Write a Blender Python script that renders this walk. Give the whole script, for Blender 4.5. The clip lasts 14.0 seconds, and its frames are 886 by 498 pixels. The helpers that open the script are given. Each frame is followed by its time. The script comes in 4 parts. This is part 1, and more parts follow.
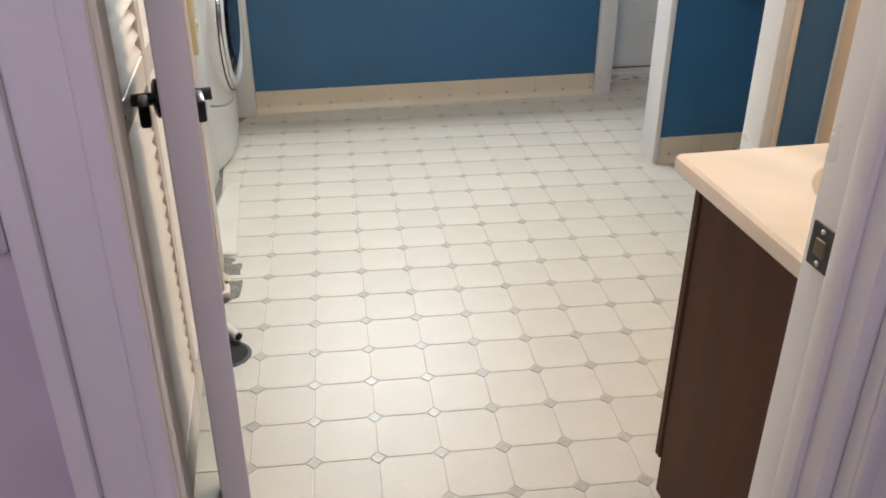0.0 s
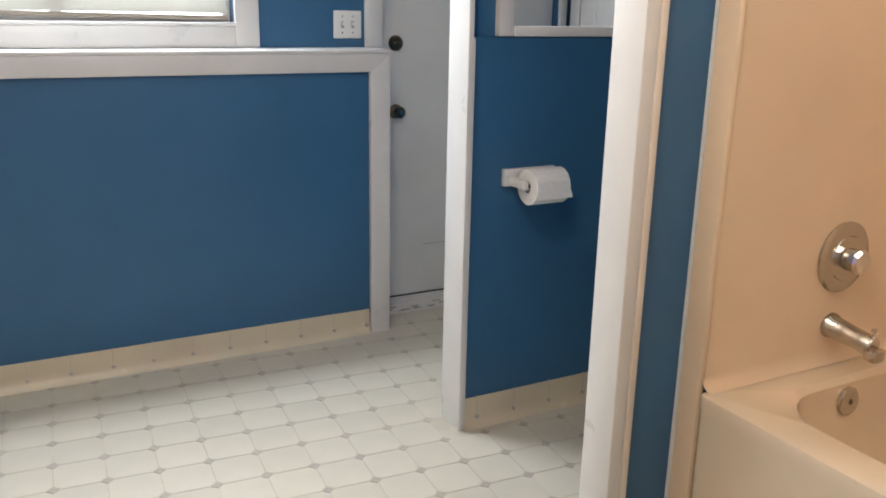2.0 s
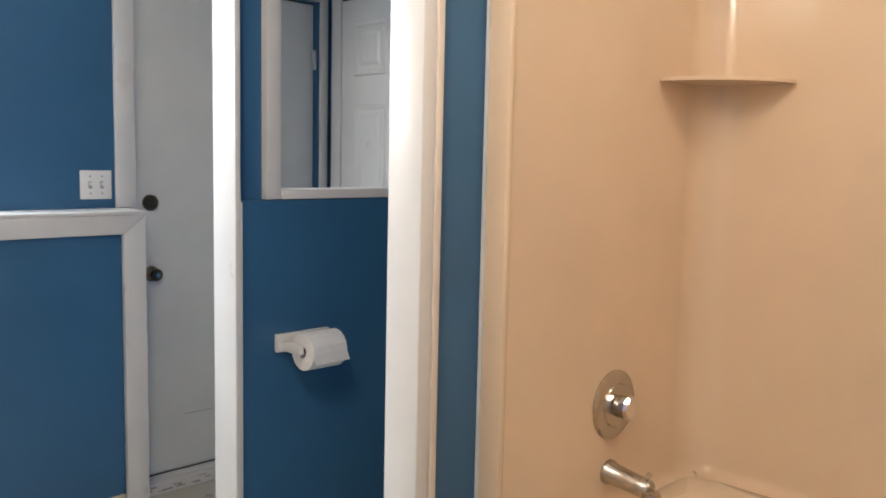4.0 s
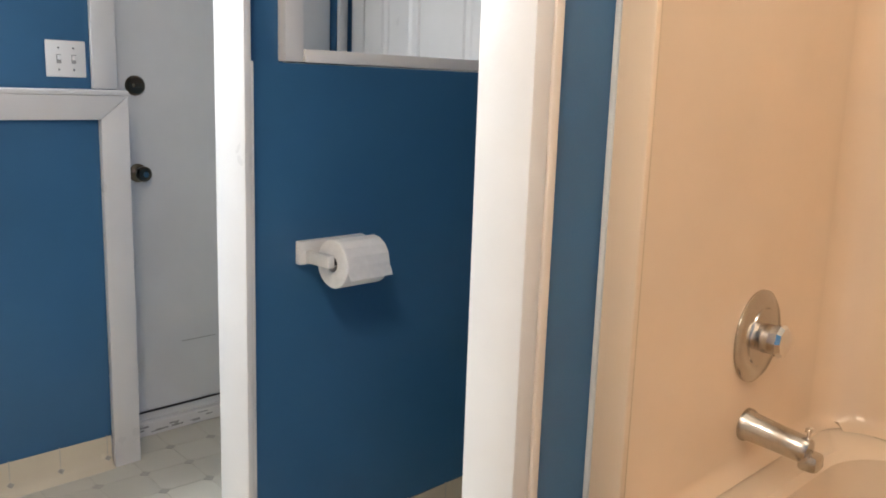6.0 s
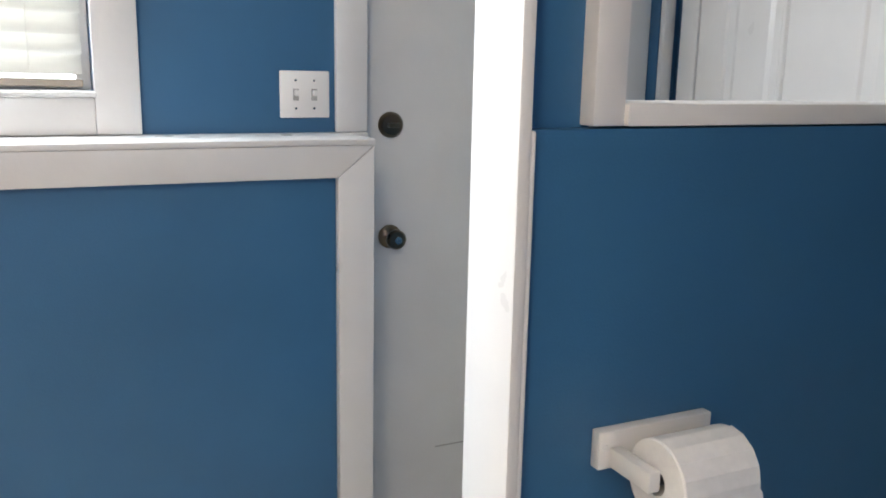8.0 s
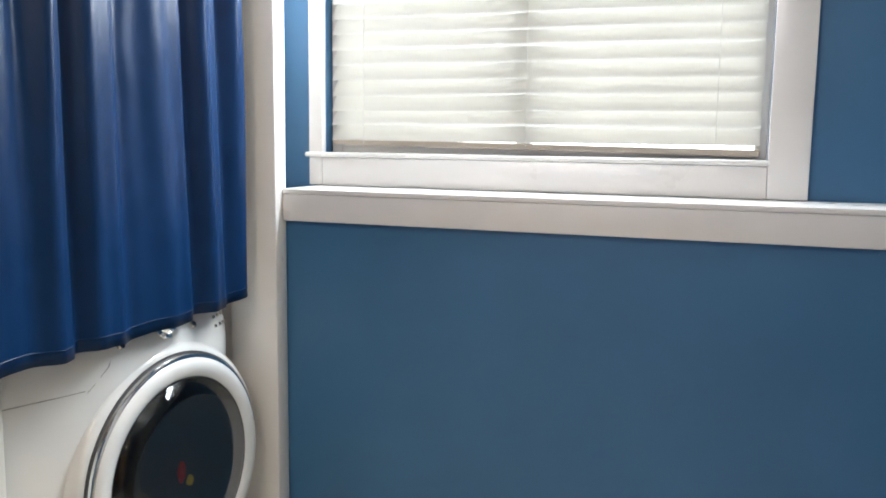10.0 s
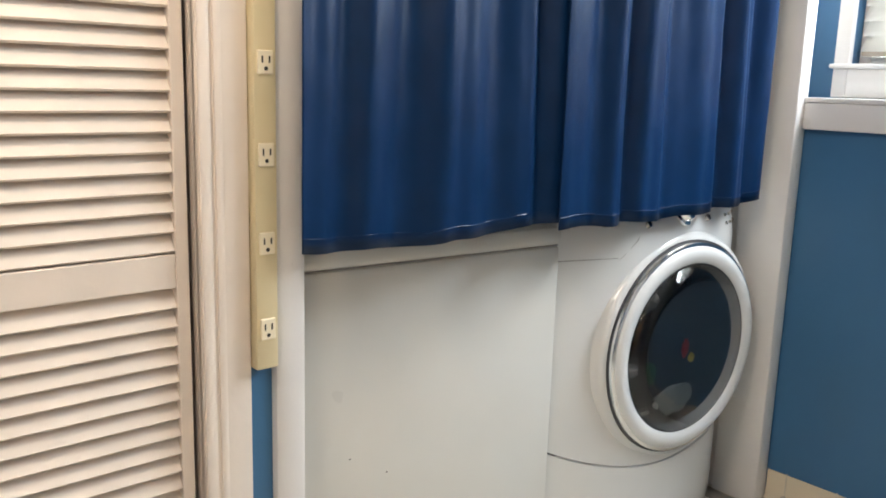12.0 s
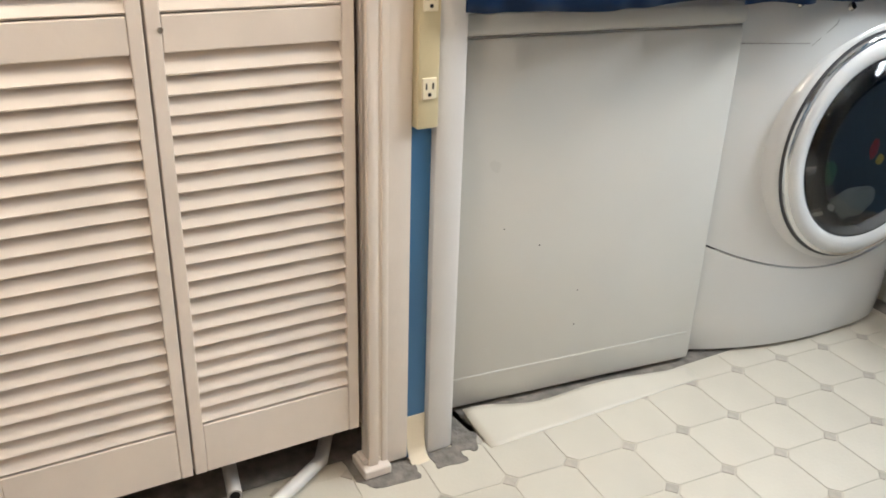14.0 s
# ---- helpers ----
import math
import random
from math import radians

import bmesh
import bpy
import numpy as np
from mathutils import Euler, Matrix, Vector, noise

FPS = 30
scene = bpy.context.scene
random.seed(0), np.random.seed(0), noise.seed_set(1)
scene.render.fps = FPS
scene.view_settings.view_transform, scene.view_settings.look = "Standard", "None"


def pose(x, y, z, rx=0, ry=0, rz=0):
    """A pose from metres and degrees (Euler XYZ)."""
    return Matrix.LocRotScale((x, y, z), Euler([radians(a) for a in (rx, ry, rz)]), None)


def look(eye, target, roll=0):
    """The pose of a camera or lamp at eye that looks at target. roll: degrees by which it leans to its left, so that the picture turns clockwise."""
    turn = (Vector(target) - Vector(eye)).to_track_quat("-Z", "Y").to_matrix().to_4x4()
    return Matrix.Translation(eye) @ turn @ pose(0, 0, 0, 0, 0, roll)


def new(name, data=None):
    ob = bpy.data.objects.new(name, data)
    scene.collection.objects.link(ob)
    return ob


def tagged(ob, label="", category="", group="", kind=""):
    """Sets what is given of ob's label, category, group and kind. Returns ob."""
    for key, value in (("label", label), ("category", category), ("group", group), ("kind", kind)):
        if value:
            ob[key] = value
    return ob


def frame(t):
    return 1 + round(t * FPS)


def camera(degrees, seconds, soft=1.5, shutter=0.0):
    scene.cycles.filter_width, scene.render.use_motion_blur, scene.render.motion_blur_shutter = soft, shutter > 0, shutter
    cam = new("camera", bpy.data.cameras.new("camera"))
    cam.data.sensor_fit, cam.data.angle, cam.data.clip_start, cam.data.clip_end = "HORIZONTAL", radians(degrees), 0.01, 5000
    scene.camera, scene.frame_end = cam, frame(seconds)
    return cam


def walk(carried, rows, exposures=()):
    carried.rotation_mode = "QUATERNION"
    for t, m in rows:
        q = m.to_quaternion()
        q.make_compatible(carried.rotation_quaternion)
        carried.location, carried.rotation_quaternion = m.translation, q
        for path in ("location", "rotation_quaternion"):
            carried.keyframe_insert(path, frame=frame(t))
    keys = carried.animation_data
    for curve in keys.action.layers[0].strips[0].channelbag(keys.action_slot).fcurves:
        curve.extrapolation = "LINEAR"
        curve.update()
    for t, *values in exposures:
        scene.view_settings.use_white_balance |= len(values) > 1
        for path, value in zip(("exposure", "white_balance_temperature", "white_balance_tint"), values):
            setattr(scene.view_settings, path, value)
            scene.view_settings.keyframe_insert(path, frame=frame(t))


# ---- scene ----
cam = camera(54.9, 14.0, soft=1.8)

PATH = [
    (0, (-0.015, -0.047, 1.372), (0.333, 1.685, 0.435), 0.2),
    (0.5, (0.051, 0.238, 1.298), (0.506, 1.971, 0.41), 0.6),
    (1, (0.108, 0.507, 1.318), (0.681, 2.248, 0.517), 0.7),
    (1.5, (0.139, 0.698, 1.384), (0.876, 2.424, 0.694), 1.0),
    (2, (0.215, 0.801, 1.397), (1.126, 2.494, 0.846), 1.2),
    (2.5, (0.254, 0.858, 1.419), (1.348, 2.479, 0.999), 1.4),
    (3, (0.26, 0.875, 1.451), (1.5, 2.414, 1.146), 1.4),
    (3.5, (0.234, 0.888, 1.47), (1.577, 2.356, 1.267), 1.7),
    (3.7, (0.217, 0.895, 1.465), (1.596, 2.331, 1.271), 1.7),
    (5.8, (0.439, 1.316, 1.246), (1.853, 2.687, 0.897), 1.7),
    (6, (0.51, 1.451, 1.263), (1.897, 2.842, 0.888), 1.9),
    (6.5, (0.573, 1.757, 1.304), (1.913, 3.185, 0.896), 2.3),
    (7, (0.708, 2.0, 1.306), (1.957, 3.51, 0.907), 2.3),
    (7.2, (0.772, 2.085, 1.329), (1.97, 3.634, 0.922), 2.2),
    (9.3, (1.161, 2.228, 1.411), (0.973, 4.187, 1.051), 0.2),
    (9.5, (1.152, 2.193, 1.426), (0.79, 4.129, 1.077), 0.3),
    (10, (1.065, 1.989, 1.359), (0.406, 3.86, 1.1), 0.7),
    (10.5, (1.067, 1.812, 1.32), (0.109, 3.55, 1.067), 0.8),
    (11, (1.04, 1.741, 1.272), (-0.165, 3.316, 1.016), 1.3),
    (11.5, (1.04, 1.713, 1.248), (-0.337, 3.131, 0.945), 1.6),
    (12, (1.038, 1.709, 1.233), (-0.44, 3.0, 0.845), 1.7),
    (12.5, (1.045, 1.724, 1.205), (-0.481, 2.919, 0.715), 1.6),
    (13, (1.058, 1.716, 1.174), (-0.481, 2.823, 0.535), 2.0),
    (13.5, (1.064, 1.707, 1.147), (-0.484, 2.724, 0.393), 2.0),
    (14, (1.061, 1.722, 1.165), (-0.52, 2.623, 0.335), 1.9),
]
walk(cam, [(t, look(eye, target, roll)) for t, eye, target, roll in PATH],
     [(0, -0.10), (1.0, -0.12), (3.7, -0.15), (5.8, 0.05), (7.2, 0.35), (9.3, -0.10), (11.0, 0.0), (14.0, -0.05)])

# ---- world and lights ----
world = bpy.data.worlds.new("sky")
scene.world = world
world.use_nodes = True
sky = world.node_tree.nodes.new("ShaderNodeTexSky")
sky.sky_type, sky.sun_disc = "NISHITA", False
sky.sun_elevation, sky.sun_rotation = radians(40), radians(200)
world.node_tree.links.new(sky.outputs[0], world.node_tree.nodes["Background"].inputs[0])
world.node_tree.nodes["Background"].inputs[1].default_value = 0.12


def area_lamp(name, m, sx, sy, watts, colour):
    d = bpy.data.lights.new(name, "AREA")
    d.shape, d.size, d.size_y, d.energy, d.color = "RECTANGLE", sx, sy, watts, colour
    ob = new(name, d)
    ob.matrix_world = m
    return ob


def bulb(name, x, y, z, watts, colour, r=0.08):
    d = bpy.data.lights.new(name, "POINT")
    d.energy, d.color, d.shadow_soft_size = watts, colour, r
    ob = new(name, d)
    ob.location = (x, y, z)
    return ob


area_lamp("window_daylight", look((0.51, 4.62, 1.75), (0.51, 0.0, 1.55)), 1.5, 1.3, 36, (0.93, 0.97, 1.0))
area_lamp("window_skylight", look((0.51, 4.235, 1.97), (0.51, 2.0, 1.1)), 1.15, 0.30, 64, (0.84, 0.92, 1.0))
# warm lamps out of view, places assumed; the second is added to brighten the tub
bulb("ceiling_bulb", 0.42, 1.75, 2.30, 43, (1.0, 0.86, 0.71), 0.14)
bulb("tub_bulb", 1.95, 1.25, 2.33, 13, (1.0, 0.84, 0.66), 0.12)
area_lamp("hall_daylight", look((-0.3, -1.2, 2.15), (-0.1, 0.8, 1.5)), 0.9, 0.6, 16, (0.84, 0.72, 1.0))


# ---- materials ----
def mat(name, colour, rough=0.5, metal=0.0, var=0.06, scale=9.0, fine=160.0, bump=0.05, coat=0.0, pieces=0.0, stretch=(1, 1, 1)):
    m = bpy.data.materials.new(name)
    m.use_nodes = True
    nt = m.node_tree
    N, L = nt.nodes, nt.links
    b = N["Principled BSDF"]
    co = N.new("ShaderNodeTexCoord")
    mp = N.new("ShaderNodeMapping")
    mp.inputs["Scale"].default_value = stretch
    L.new(co.outputs["Object"], mp.inputs[0])
    n1, n2 = N.new("ShaderNodeTexNoise"), N.new("ShaderNodeTexNoise")
    n1.inputs["Scale"].default_value, n1.inputs["Detail"].default_value = scale, 5
    n2.inputs["Scale"].default_value, n2.inputs["Detail"].default_value = fine, 3
    L.new(mp.outputs[0], n1.inputs[0]), L.new(mp.outputs[0], n2.inputs[0])
    r = N.new("ShaderNodeMapRange")
    r.inputs[1].default_value, r.inputs[2].default_value = 0.3, 0.7
    r.inputs[3].default_value, r.inputs[4].default_value = 1 - var, 1 + var
    L.new(n1.outputs[0], r.inputs[0])
    hs = N.new("ShaderNodeHueSaturation")
    hs.inputs["Color"].default_value = (*colour, 1)
    val = r.outputs[0]
    if pieces:
        oi = N.new("ShaderNodeObjectInfo")
        pr = N.new("ShaderNodeMapRange")
        pr.inputs[3].default_value, pr.inputs[4].default_value = 1 - pieces, 1 + pieces
        L.new(oi.outputs["Random"], pr.inputs[0])
        mu = N.new("ShaderNodeMath")
        mu.operation = "MULTIPLY"
        L.new(val, mu.inputs[0]), L.new(pr.outputs[0], mu.inputs[1])
        val = mu.outputs[0]
    L.new(val, hs.inputs["Value"])
    L.new(hs.outputs[0], b.inputs["Base Color"])
    rr = N.new("ShaderNodeMapRange")
    rr.inputs[3].default_value, rr.inputs[4].default_value = max(0.02, rough - 0.07), min(1, rough + 0.07)
    L.new(n1.outputs[0], rr.inputs[0])
    L.new(rr.outputs[0], b.inputs["Roughness"])
    b.inputs["Metallic"].default_value = metal
    b.inputs["Coat Weight"].default_value = coat
    if bump:
        bp = N.new("ShaderNodeBump")
        bp.inputs["Strength"].default_value, bp.inputs["Distance"].default_value = bump, 0.01
        L.new(n2.outputs[0], bp.inputs["Height"])
        L.new(bp.outputs[0], b.inputs["Normal"])
    return m


BLUE = mat("blue wall paint", (0.036, 0.128, 0.250), 0.42, var=0.07, scale=3, fine=260, bump=0.06)
WHITE = mat("white gloss trim paint", (0.71, 0.69, 0.665), 0.30, var=0.03, scale=6, fine=70, bump=0.05)
CEIL = mat("ceiling paint", (0.80, 0.78, 0.74), 0.9)
LILAC = mat("hall paint", (0.52, 0.47, 0.50), 0.55)
BROWN_WALL = mat("hall upper wall", (0.09, 0.055, 0.03), 0.6)
CREAM = mat("cream vinyl", (0.565, 0.525, 0.437), 0.42, var=0.05, scale=5, fine=110, bump=0.05, pieces=0.03)
LINE = mat("vinyl joint", (0.52, 0.475, 0.39), 0.4, var=0.12)
DIAMOND = mat("taupe vinyl", (0.41, 0.37, 0.31), 0.30, var=0.10, scale=60, bump=0.05, pieces=0.08)
COVE = mat("cream vinyl cove", (0.66, 0.57, 0.42), 0.25, var=0.05, scale=5)
SUBFLOOR = mat("bare subfloor and closet floor grey", (0.20, 0.18, 0.155), 0.9, var=0.35, scale=30, fine=90, bump=0.4)
ALMOND = mat("almond fibreglass", (0.74, 0.565, 0.400), 0.20, var=0.03, scale=4, fine=40, bump=0.02, coat=0.3)
TUBMAT = mat("almond tub enamel", (0.74, 0.60, 0.45), 0.18, var=0.03, scale=4, bump=0.0, coat=0.3)
COUNTER = mat("almond cultured marble", (0.80, 0.66, 0.51), 0.20, var=0.03, scale=12, bump=0.0)
BROWN = mat("dark brown cabinet laminate", (0.072, 0.030, 0.015), 0.60, var=0.18, scale=3, fine=60, bump=0.05, stretch=(6, 6, 1))
CHERRY = mat("cherry stained wood", (0.115, 0.022, 0.016), 0.28, var=0.25, scale=5, fine=50, bump=0.04, stretch=(1, 1, 8))
APPL = mat("white appliance enamel", (0.66, 0.66, 0.64), 0.20, var=0.015, scale=4, fine=300, bump=0.02, coat=0.2)
WASHW = mat("off-white washer enamel", (0.62, 0.61, 0.565), 0.30, var=0.02, scale=4, fine=300, bump=0.03)
LOUVRE = mat("cream painted louvre wood", (0.74, 0.655, 0.57), 0.42, var=0.05, scale=8, fine=60, bump=0.06)
DOORW = mat("pale grey door paint", (0.68, 0.68, 0.665), 0.45, var=0.05, scale=4, fine=90, bump=0.05)
CHROME = mat("chrome", (0.80, 0.79, 0.77), 0.09, metal=1.0, var=0.03, bump=0)
BRUSHED = mat("brushed nickel", (0.52, 0.48, 0.43), 0.25, metal=1.0, var=0.08, bump=0)
BRASS = mat("aged bronze", (0.16, 0.13, 0.09), 0.30, metal=1.0, var=0.15, bump=0)
BLACK = mat("black metal", (0.012, 0.012, 0.014), 0.30, var=0.1, bump=0)
# near-black stand-in for shade in gaps, holes and slots; also colours enamel chips
DARK = mat("gap shade and chip black", (0.010, 0.009, 0.008), 0.8, bump=0)
RUBBER = mat("dark seal and seam shade", (0.045, 0.045, 0.048), 0.5, bump=0)
NAVY = mat("navy satin cloth", (0.003, 0.021, 0.070), 0.36, var=0.10, scale=14, fine=900, bump=0.06)
NAVY.node_tree.nodes["Principled BSDF"].inputs["Specular IOR Level"].default_value = 0.17
BROWN.node_tree.nodes["Principled BSDF"].inputs["Specular IOR Level"].default_value = 0.2
STRIPM = mat("ivory metal raceway", (0.64, 0.55, 0.34), 0.38, var=0.04, bump=0.02)
IVORY = mat("ivory plastic", (0.76, 0.68, 0.50), 0.35, var=0.03, bump=0)
PLASTIC = mat("white plastic", (0.80, 0.78, 0.75), 0.30, var=0.02, bump=0)
CERAMIC = mat("white ceramic", (0.80, 0.77, 0.72), 0.12, var=0.02, bump=0)
PAPER = mat("toilet paper", (0.84, 0.82, 0.79), 0.95, var=0.04, scale=60, fine=500, bump=0.15)
PVC = mat("grey white pvc pipe", (0.62, 0.60, 0.56), 0.4, var=0.06, scale=20, bump=0.02)
DRUM = mat("drum steel", (0.20, 0.20, 0.20), 0.4, metal=0.8, bump=0)
RED = mat("red cloth", (0.36, 0.03, 0.02), 0.8, bump=0.1)
GREEN = mat("green cloth", (0.05, 0.13, 0.06), 0.8, bump=0.1)
SKIN = mat("yellow cloth", (0.55, 0.38, 0.05), 0.8, bump=0.1)
GREYCLOTH = mat("grey cloth", (0.30, 0.30, 0.27), 0.9, var=0.25, bump=0.2)
# grey of real scuffs, also painted in as shade in seams and slots
GREYMARK = mat("scuff and seam shade grey", (0.34, 0.33, 0.31), 0.7, var=0.3, scale=60)


def glass(name, colour, rough=0.02):
    m = bpy.data.materials.new(name)
    m.use_nodes = True
    b = m.node_tree.nodes["Principled BSDF"]
    b.inputs["Base Color"].default_value = (*colour, 1)
    b.inputs["Roughness"].default_value = rough
    b.inputs["Transmission Weight"].default_value = 1.0
    b.inputs["IOR"].default_value = 1.45
    return m


PANE = glass("window glass", (0.97, 0.98, 0.98))
SMOKED = glass("smoked door glass", (0.62, 0.65, 0.67))

SLAT = mat("white vinyl blind slat", (0.55, 0.54, 0.51), 0.45, var=0.02, bump=0)
RAILTAN = mat("tan blind rail", (0.36, 0.31, 0.25), 0.5, var=0.1, bump=0)
_n = SLAT.node_tree
_t = _n.nodes.new("ShaderNodeBsdfTranslucent")
_t.inputs[0].default_value = (0.90, 0.89, 0.85, 1)
_m = _n.nodes.new("ShaderNodeMixShader")
_m.inputs[0].default_value = 0.42
_n.links.new(_n.nodes["Principled BSDF"].outputs[0], _m.inputs[1])
_n.links.new(_t.outputs[0], _m.inputs[2])
_n.links.new(_m.outputs[0], _n.nodes["Material Output"].inputs[0])


# ---- mesh helpers ----
def box(bm, x0, x1, y0, y1, z0, z1, r=0.0, seg=2):
    ret = bmesh.ops.create_cube(bm, size=1)
    vs = ret["verts"]
    for v in vs:
        v.co = Vector((x0 if v.co.x < 0 else x1, y0 if v.co.y < 0 else y1, z0 if v.co.z < 0 else z1))
    if r:
        es = list({e for v in vs for e in v.link_edges})
        bmesh.ops.bevel(bm, geom=es, offset=r, segments=seg, profile=0.5, affect="EDGES")
    return bm


def boxes(*bs, r=0.0):
    bm = bmesh.new()
    for b in bs:
        box(bm, *b, r=r)
    return bm


def loft(bm, rings, cap0=True, cap1=True, closed=True):
    rows = [[bm.verts.new(p) for p in ring] for ring in rings]
    n = len(rows[0])
    for a, b in zip(rows, rows[1:]):
        for i in range(n if closed else n - 1):
            j = (i + 1) % n
            bm.faces.new((a[i], a[j], b[j], b[i]))
    if cap0:
        bm.faces.new(rows[0][::-1])
    if cap1:
        bm.faces.new(rows[-1])
    bmesh.ops.recalc_face_normals(bm, faces=bm.faces)
    return bm


def lathe(bm, profile, origin, axis, n=32, cap0=True, cap1=True):
    """profile: (distance along axis, radius)."""
    q = Vector((0, 0, 1)).rotation_difference(Vector(axis))
    rings = []
    for d, r in profile:
        rings.append([Vector(origin) + q @ Vector((r * math.cos(2 * math.pi * i / n), r * math.sin(2 * math.pi * i / n), d)) for i in range(n)])
    return loft(bm, rings, cap0, cap1)


def tube(bm, pts, r, n=12):
    pts = [Vector(p) for p in pts]
    rings = []
    for i, p in enumerate(pts):
        d = (pts[min(i + 1, len(pts) - 1)] - pts[max(i - 1, 0)]).normalized()
        q = Vector((0, 0, 1)).rotation_difference(d)
        rings.append([p + q @ Vector((r * math.cos(2 * math.pi * k / n), r * math.sin(2 * math.pi * k / n), 0)) for k in range(n)])
    return loft(bm, rings)


def part(name, bm, material, parent=None, label="", smooth=False):
    me = bpy.data.meshes.new(name)
    bm.to_mesh(me)
    bm.free()
    me.materials.append(material)
    if smooth:
        me.shade_smooth()
        me.set_sharp_from_angle(angle=radians(35))
    ob = new(name, me)
    if parent:
        ob.parent = parent
        at_base = parent.type == "EMPTY"
        ob.matrix_parent_inverse = Matrix.Translation(-Vector(parent.location)) if at_base else Matrix()
    if label:
        ob["label"] = label
    return ob


def thing(name, x, y, z, label, category, group=""):
    e = new(name)
    e.empty_display_size = 0.1
    e.location = (x, y, z)
    return tagged(e, label, category, group)


def struct(name, bm, material, label, category, smooth=False):
    return tagged(part(name, bm, material, smooth=smooth), label, category, kind="structure")


# ---- structure ----
H = 2.44
XL = -0.25            # closet wall face
YF, YU = 4.06, 4.25   # lower and upper window wall faces
XR = 2.73             # far side wall of nook and entry

floor = struct("floor", boxes((-1.2, 3.0, -1.6, 4.7, -0.12, 0.0)), LINE, "cream sheet vinyl floor with octagon and diamond pattern", "floor")
struct("ceiling", boxes((-1.2, 3.0, -1.6, 4.7, H, H + 0.1)), CEIL, "plain off-white painted ceiling", "ceiling")
struct("wall_north_lower", boxes((-0.135, 1.684, YF, YU - 0.002, 0, 1.201)), BLUE, "blue painted lower wall standing proud under the ledge", "wall")
struct("wall_north", boxes((-1.1, -0.10, YU, 4.37, 0, H), (-0.10, 1.115, YU, 4.37, 0, 1.302), (-0.10, 1.115, YU, 4.37, 2.15, H), (1.115, 1.75, YU, 4.37, 0, H),
       (1.75, 2.66, YU, 4.37, 2.152, H), (2.66, 3.0, YU, 4.37, 0, H)), BLUE, "blue painted window wall", "wall")
struct("wall_alcove", boxes((-1.12, -1.02, 2.40, YU, 0, H), (-1.02, XL - 0.012, 2.40, 2.437, 0, H), (-1.02, -0.245, 4.02, YU - 0.002, 0, H)), WHITE, "white painted laundry alcove walls", "wall")
struct("wall_west", boxes((XL - 0.11, XL, 2.393, 2.437, 0, H), (XL - 0.11, XL, 0.95, 2.30, 2.06, H), (XL - 0.11, XL, 0.77, 0.93, 0, H)), BLUE, "blue painted wall strip beside the closet", "wall")
struct("closet_walls", boxes((-1.02, -0.92, 0.77, 2.395, 0, H), (-0.92, XL - 0.112, 2.36, 2.395, 0, H), (-0.92, XL - 0.112, 0.77, 0.80, 0, H)), LOUVRE, "plain closet interior walls", "wall")
# partition between nook and entry, with a framed opening in its upper part
struct("wall_partition", boxes((1.532, XR, 3.10, 3.20, 0, 1.303), (1.532, 1.652, 3.135, 3.20, 1.303, H), (1.652, XR, 3.135, 3.20, 2.10, H)), BLUE, "deep blue partition with a white framed opening", "wall")
struct("wall_divider", boxes((1.492, 2.60, 2.237, 2.33, 0, H)), BLUE, "blue painted divider wall beside the bathtub", "wall")
struct("wall_east", boxes((XR, XR + 0.1, 2.30, 3.20, 0, H), (XR, XR + 0.1, 3.20, YU, 0, H), (2.60, XR + 0.1, 0.60, 2.30, 0, H)), BLUE, "blue painted end wall", "wall")
struct("wall_south", boxes((-1.1, -0.180, 0.65, 0.77, 0, H), (-0.180, 0.635, 0.65, 0.77, 2.08, H), (0.635, 2.7, 0.65, 0.77, 0, H)), BLUE, "wall with the entrance doorway", "wall")
hall = boxes((-1.2, -0.237, 0.632, 0.648, 0, 1.06), (0.74, 1.5, 0.632, 0.648, 0, H), (-1.2, 1.5, -1.6, -1.5, 0, H), (1.4, 1.5, -1.5, 0.63, 0, H), (-1.2, -1.1, -1.5, 0.63, 0, H))
struct("hall_walls", hall, LILAC, "lilac grey painted hallway walls", "wall")
struct("hall_upper_wall", boxes((-1.2, -0.237, 0.634, 0.648, 1.06, H)), BROWN_WALL, "dark brown upper hallway wall", "wall")
bm = boxes((-1.1, -0.238, 0.614, 0.633, 1.045, 1.095), (-1.1, -0.238, 0.606, 0.633, 1.09, 1.104), r=0.004)
struct("hall_chair_rail", bm, LILAC, "pale painted chair rail in the hallway", "trim")

# white panelled door on the entry's end wall
DY0, DY1, DZ = 3.283, 4.132, 2.152
ed = thing("door_3", XR, 3.7, 0, "white six-panel door, closed, in a plain white casing", "door")
ed["kind"] = "structure"
part("leaf", boxes((XR - 0.022, XR - 0.001, DY0, DY1, 0.012, DZ), r=0.002), WHITE, ed)
part("casing", boxes((XR - 0.026, XR - 0.001, DY1 + 0.004, 4.208, 0.0, DZ + 0.075), (XR - 0.026, XR - 0.001, 3.212, DY0 - 0.004, 0.0, DZ + 0.075), (XR - 0.026, XR - 0.001, DY0 - 0.004, DY1 + 0.004, DZ + 0.012, DZ + 0.075), r=0.003), WHITE, ed, smooth=True)
# dark strip painted in as the shade above the leaf
part("top_gap", boxes((XR - 0.020, XR - 0.001, DY0, DY1, DZ + 0.001, DZ + 0.011)), DARK, ed)
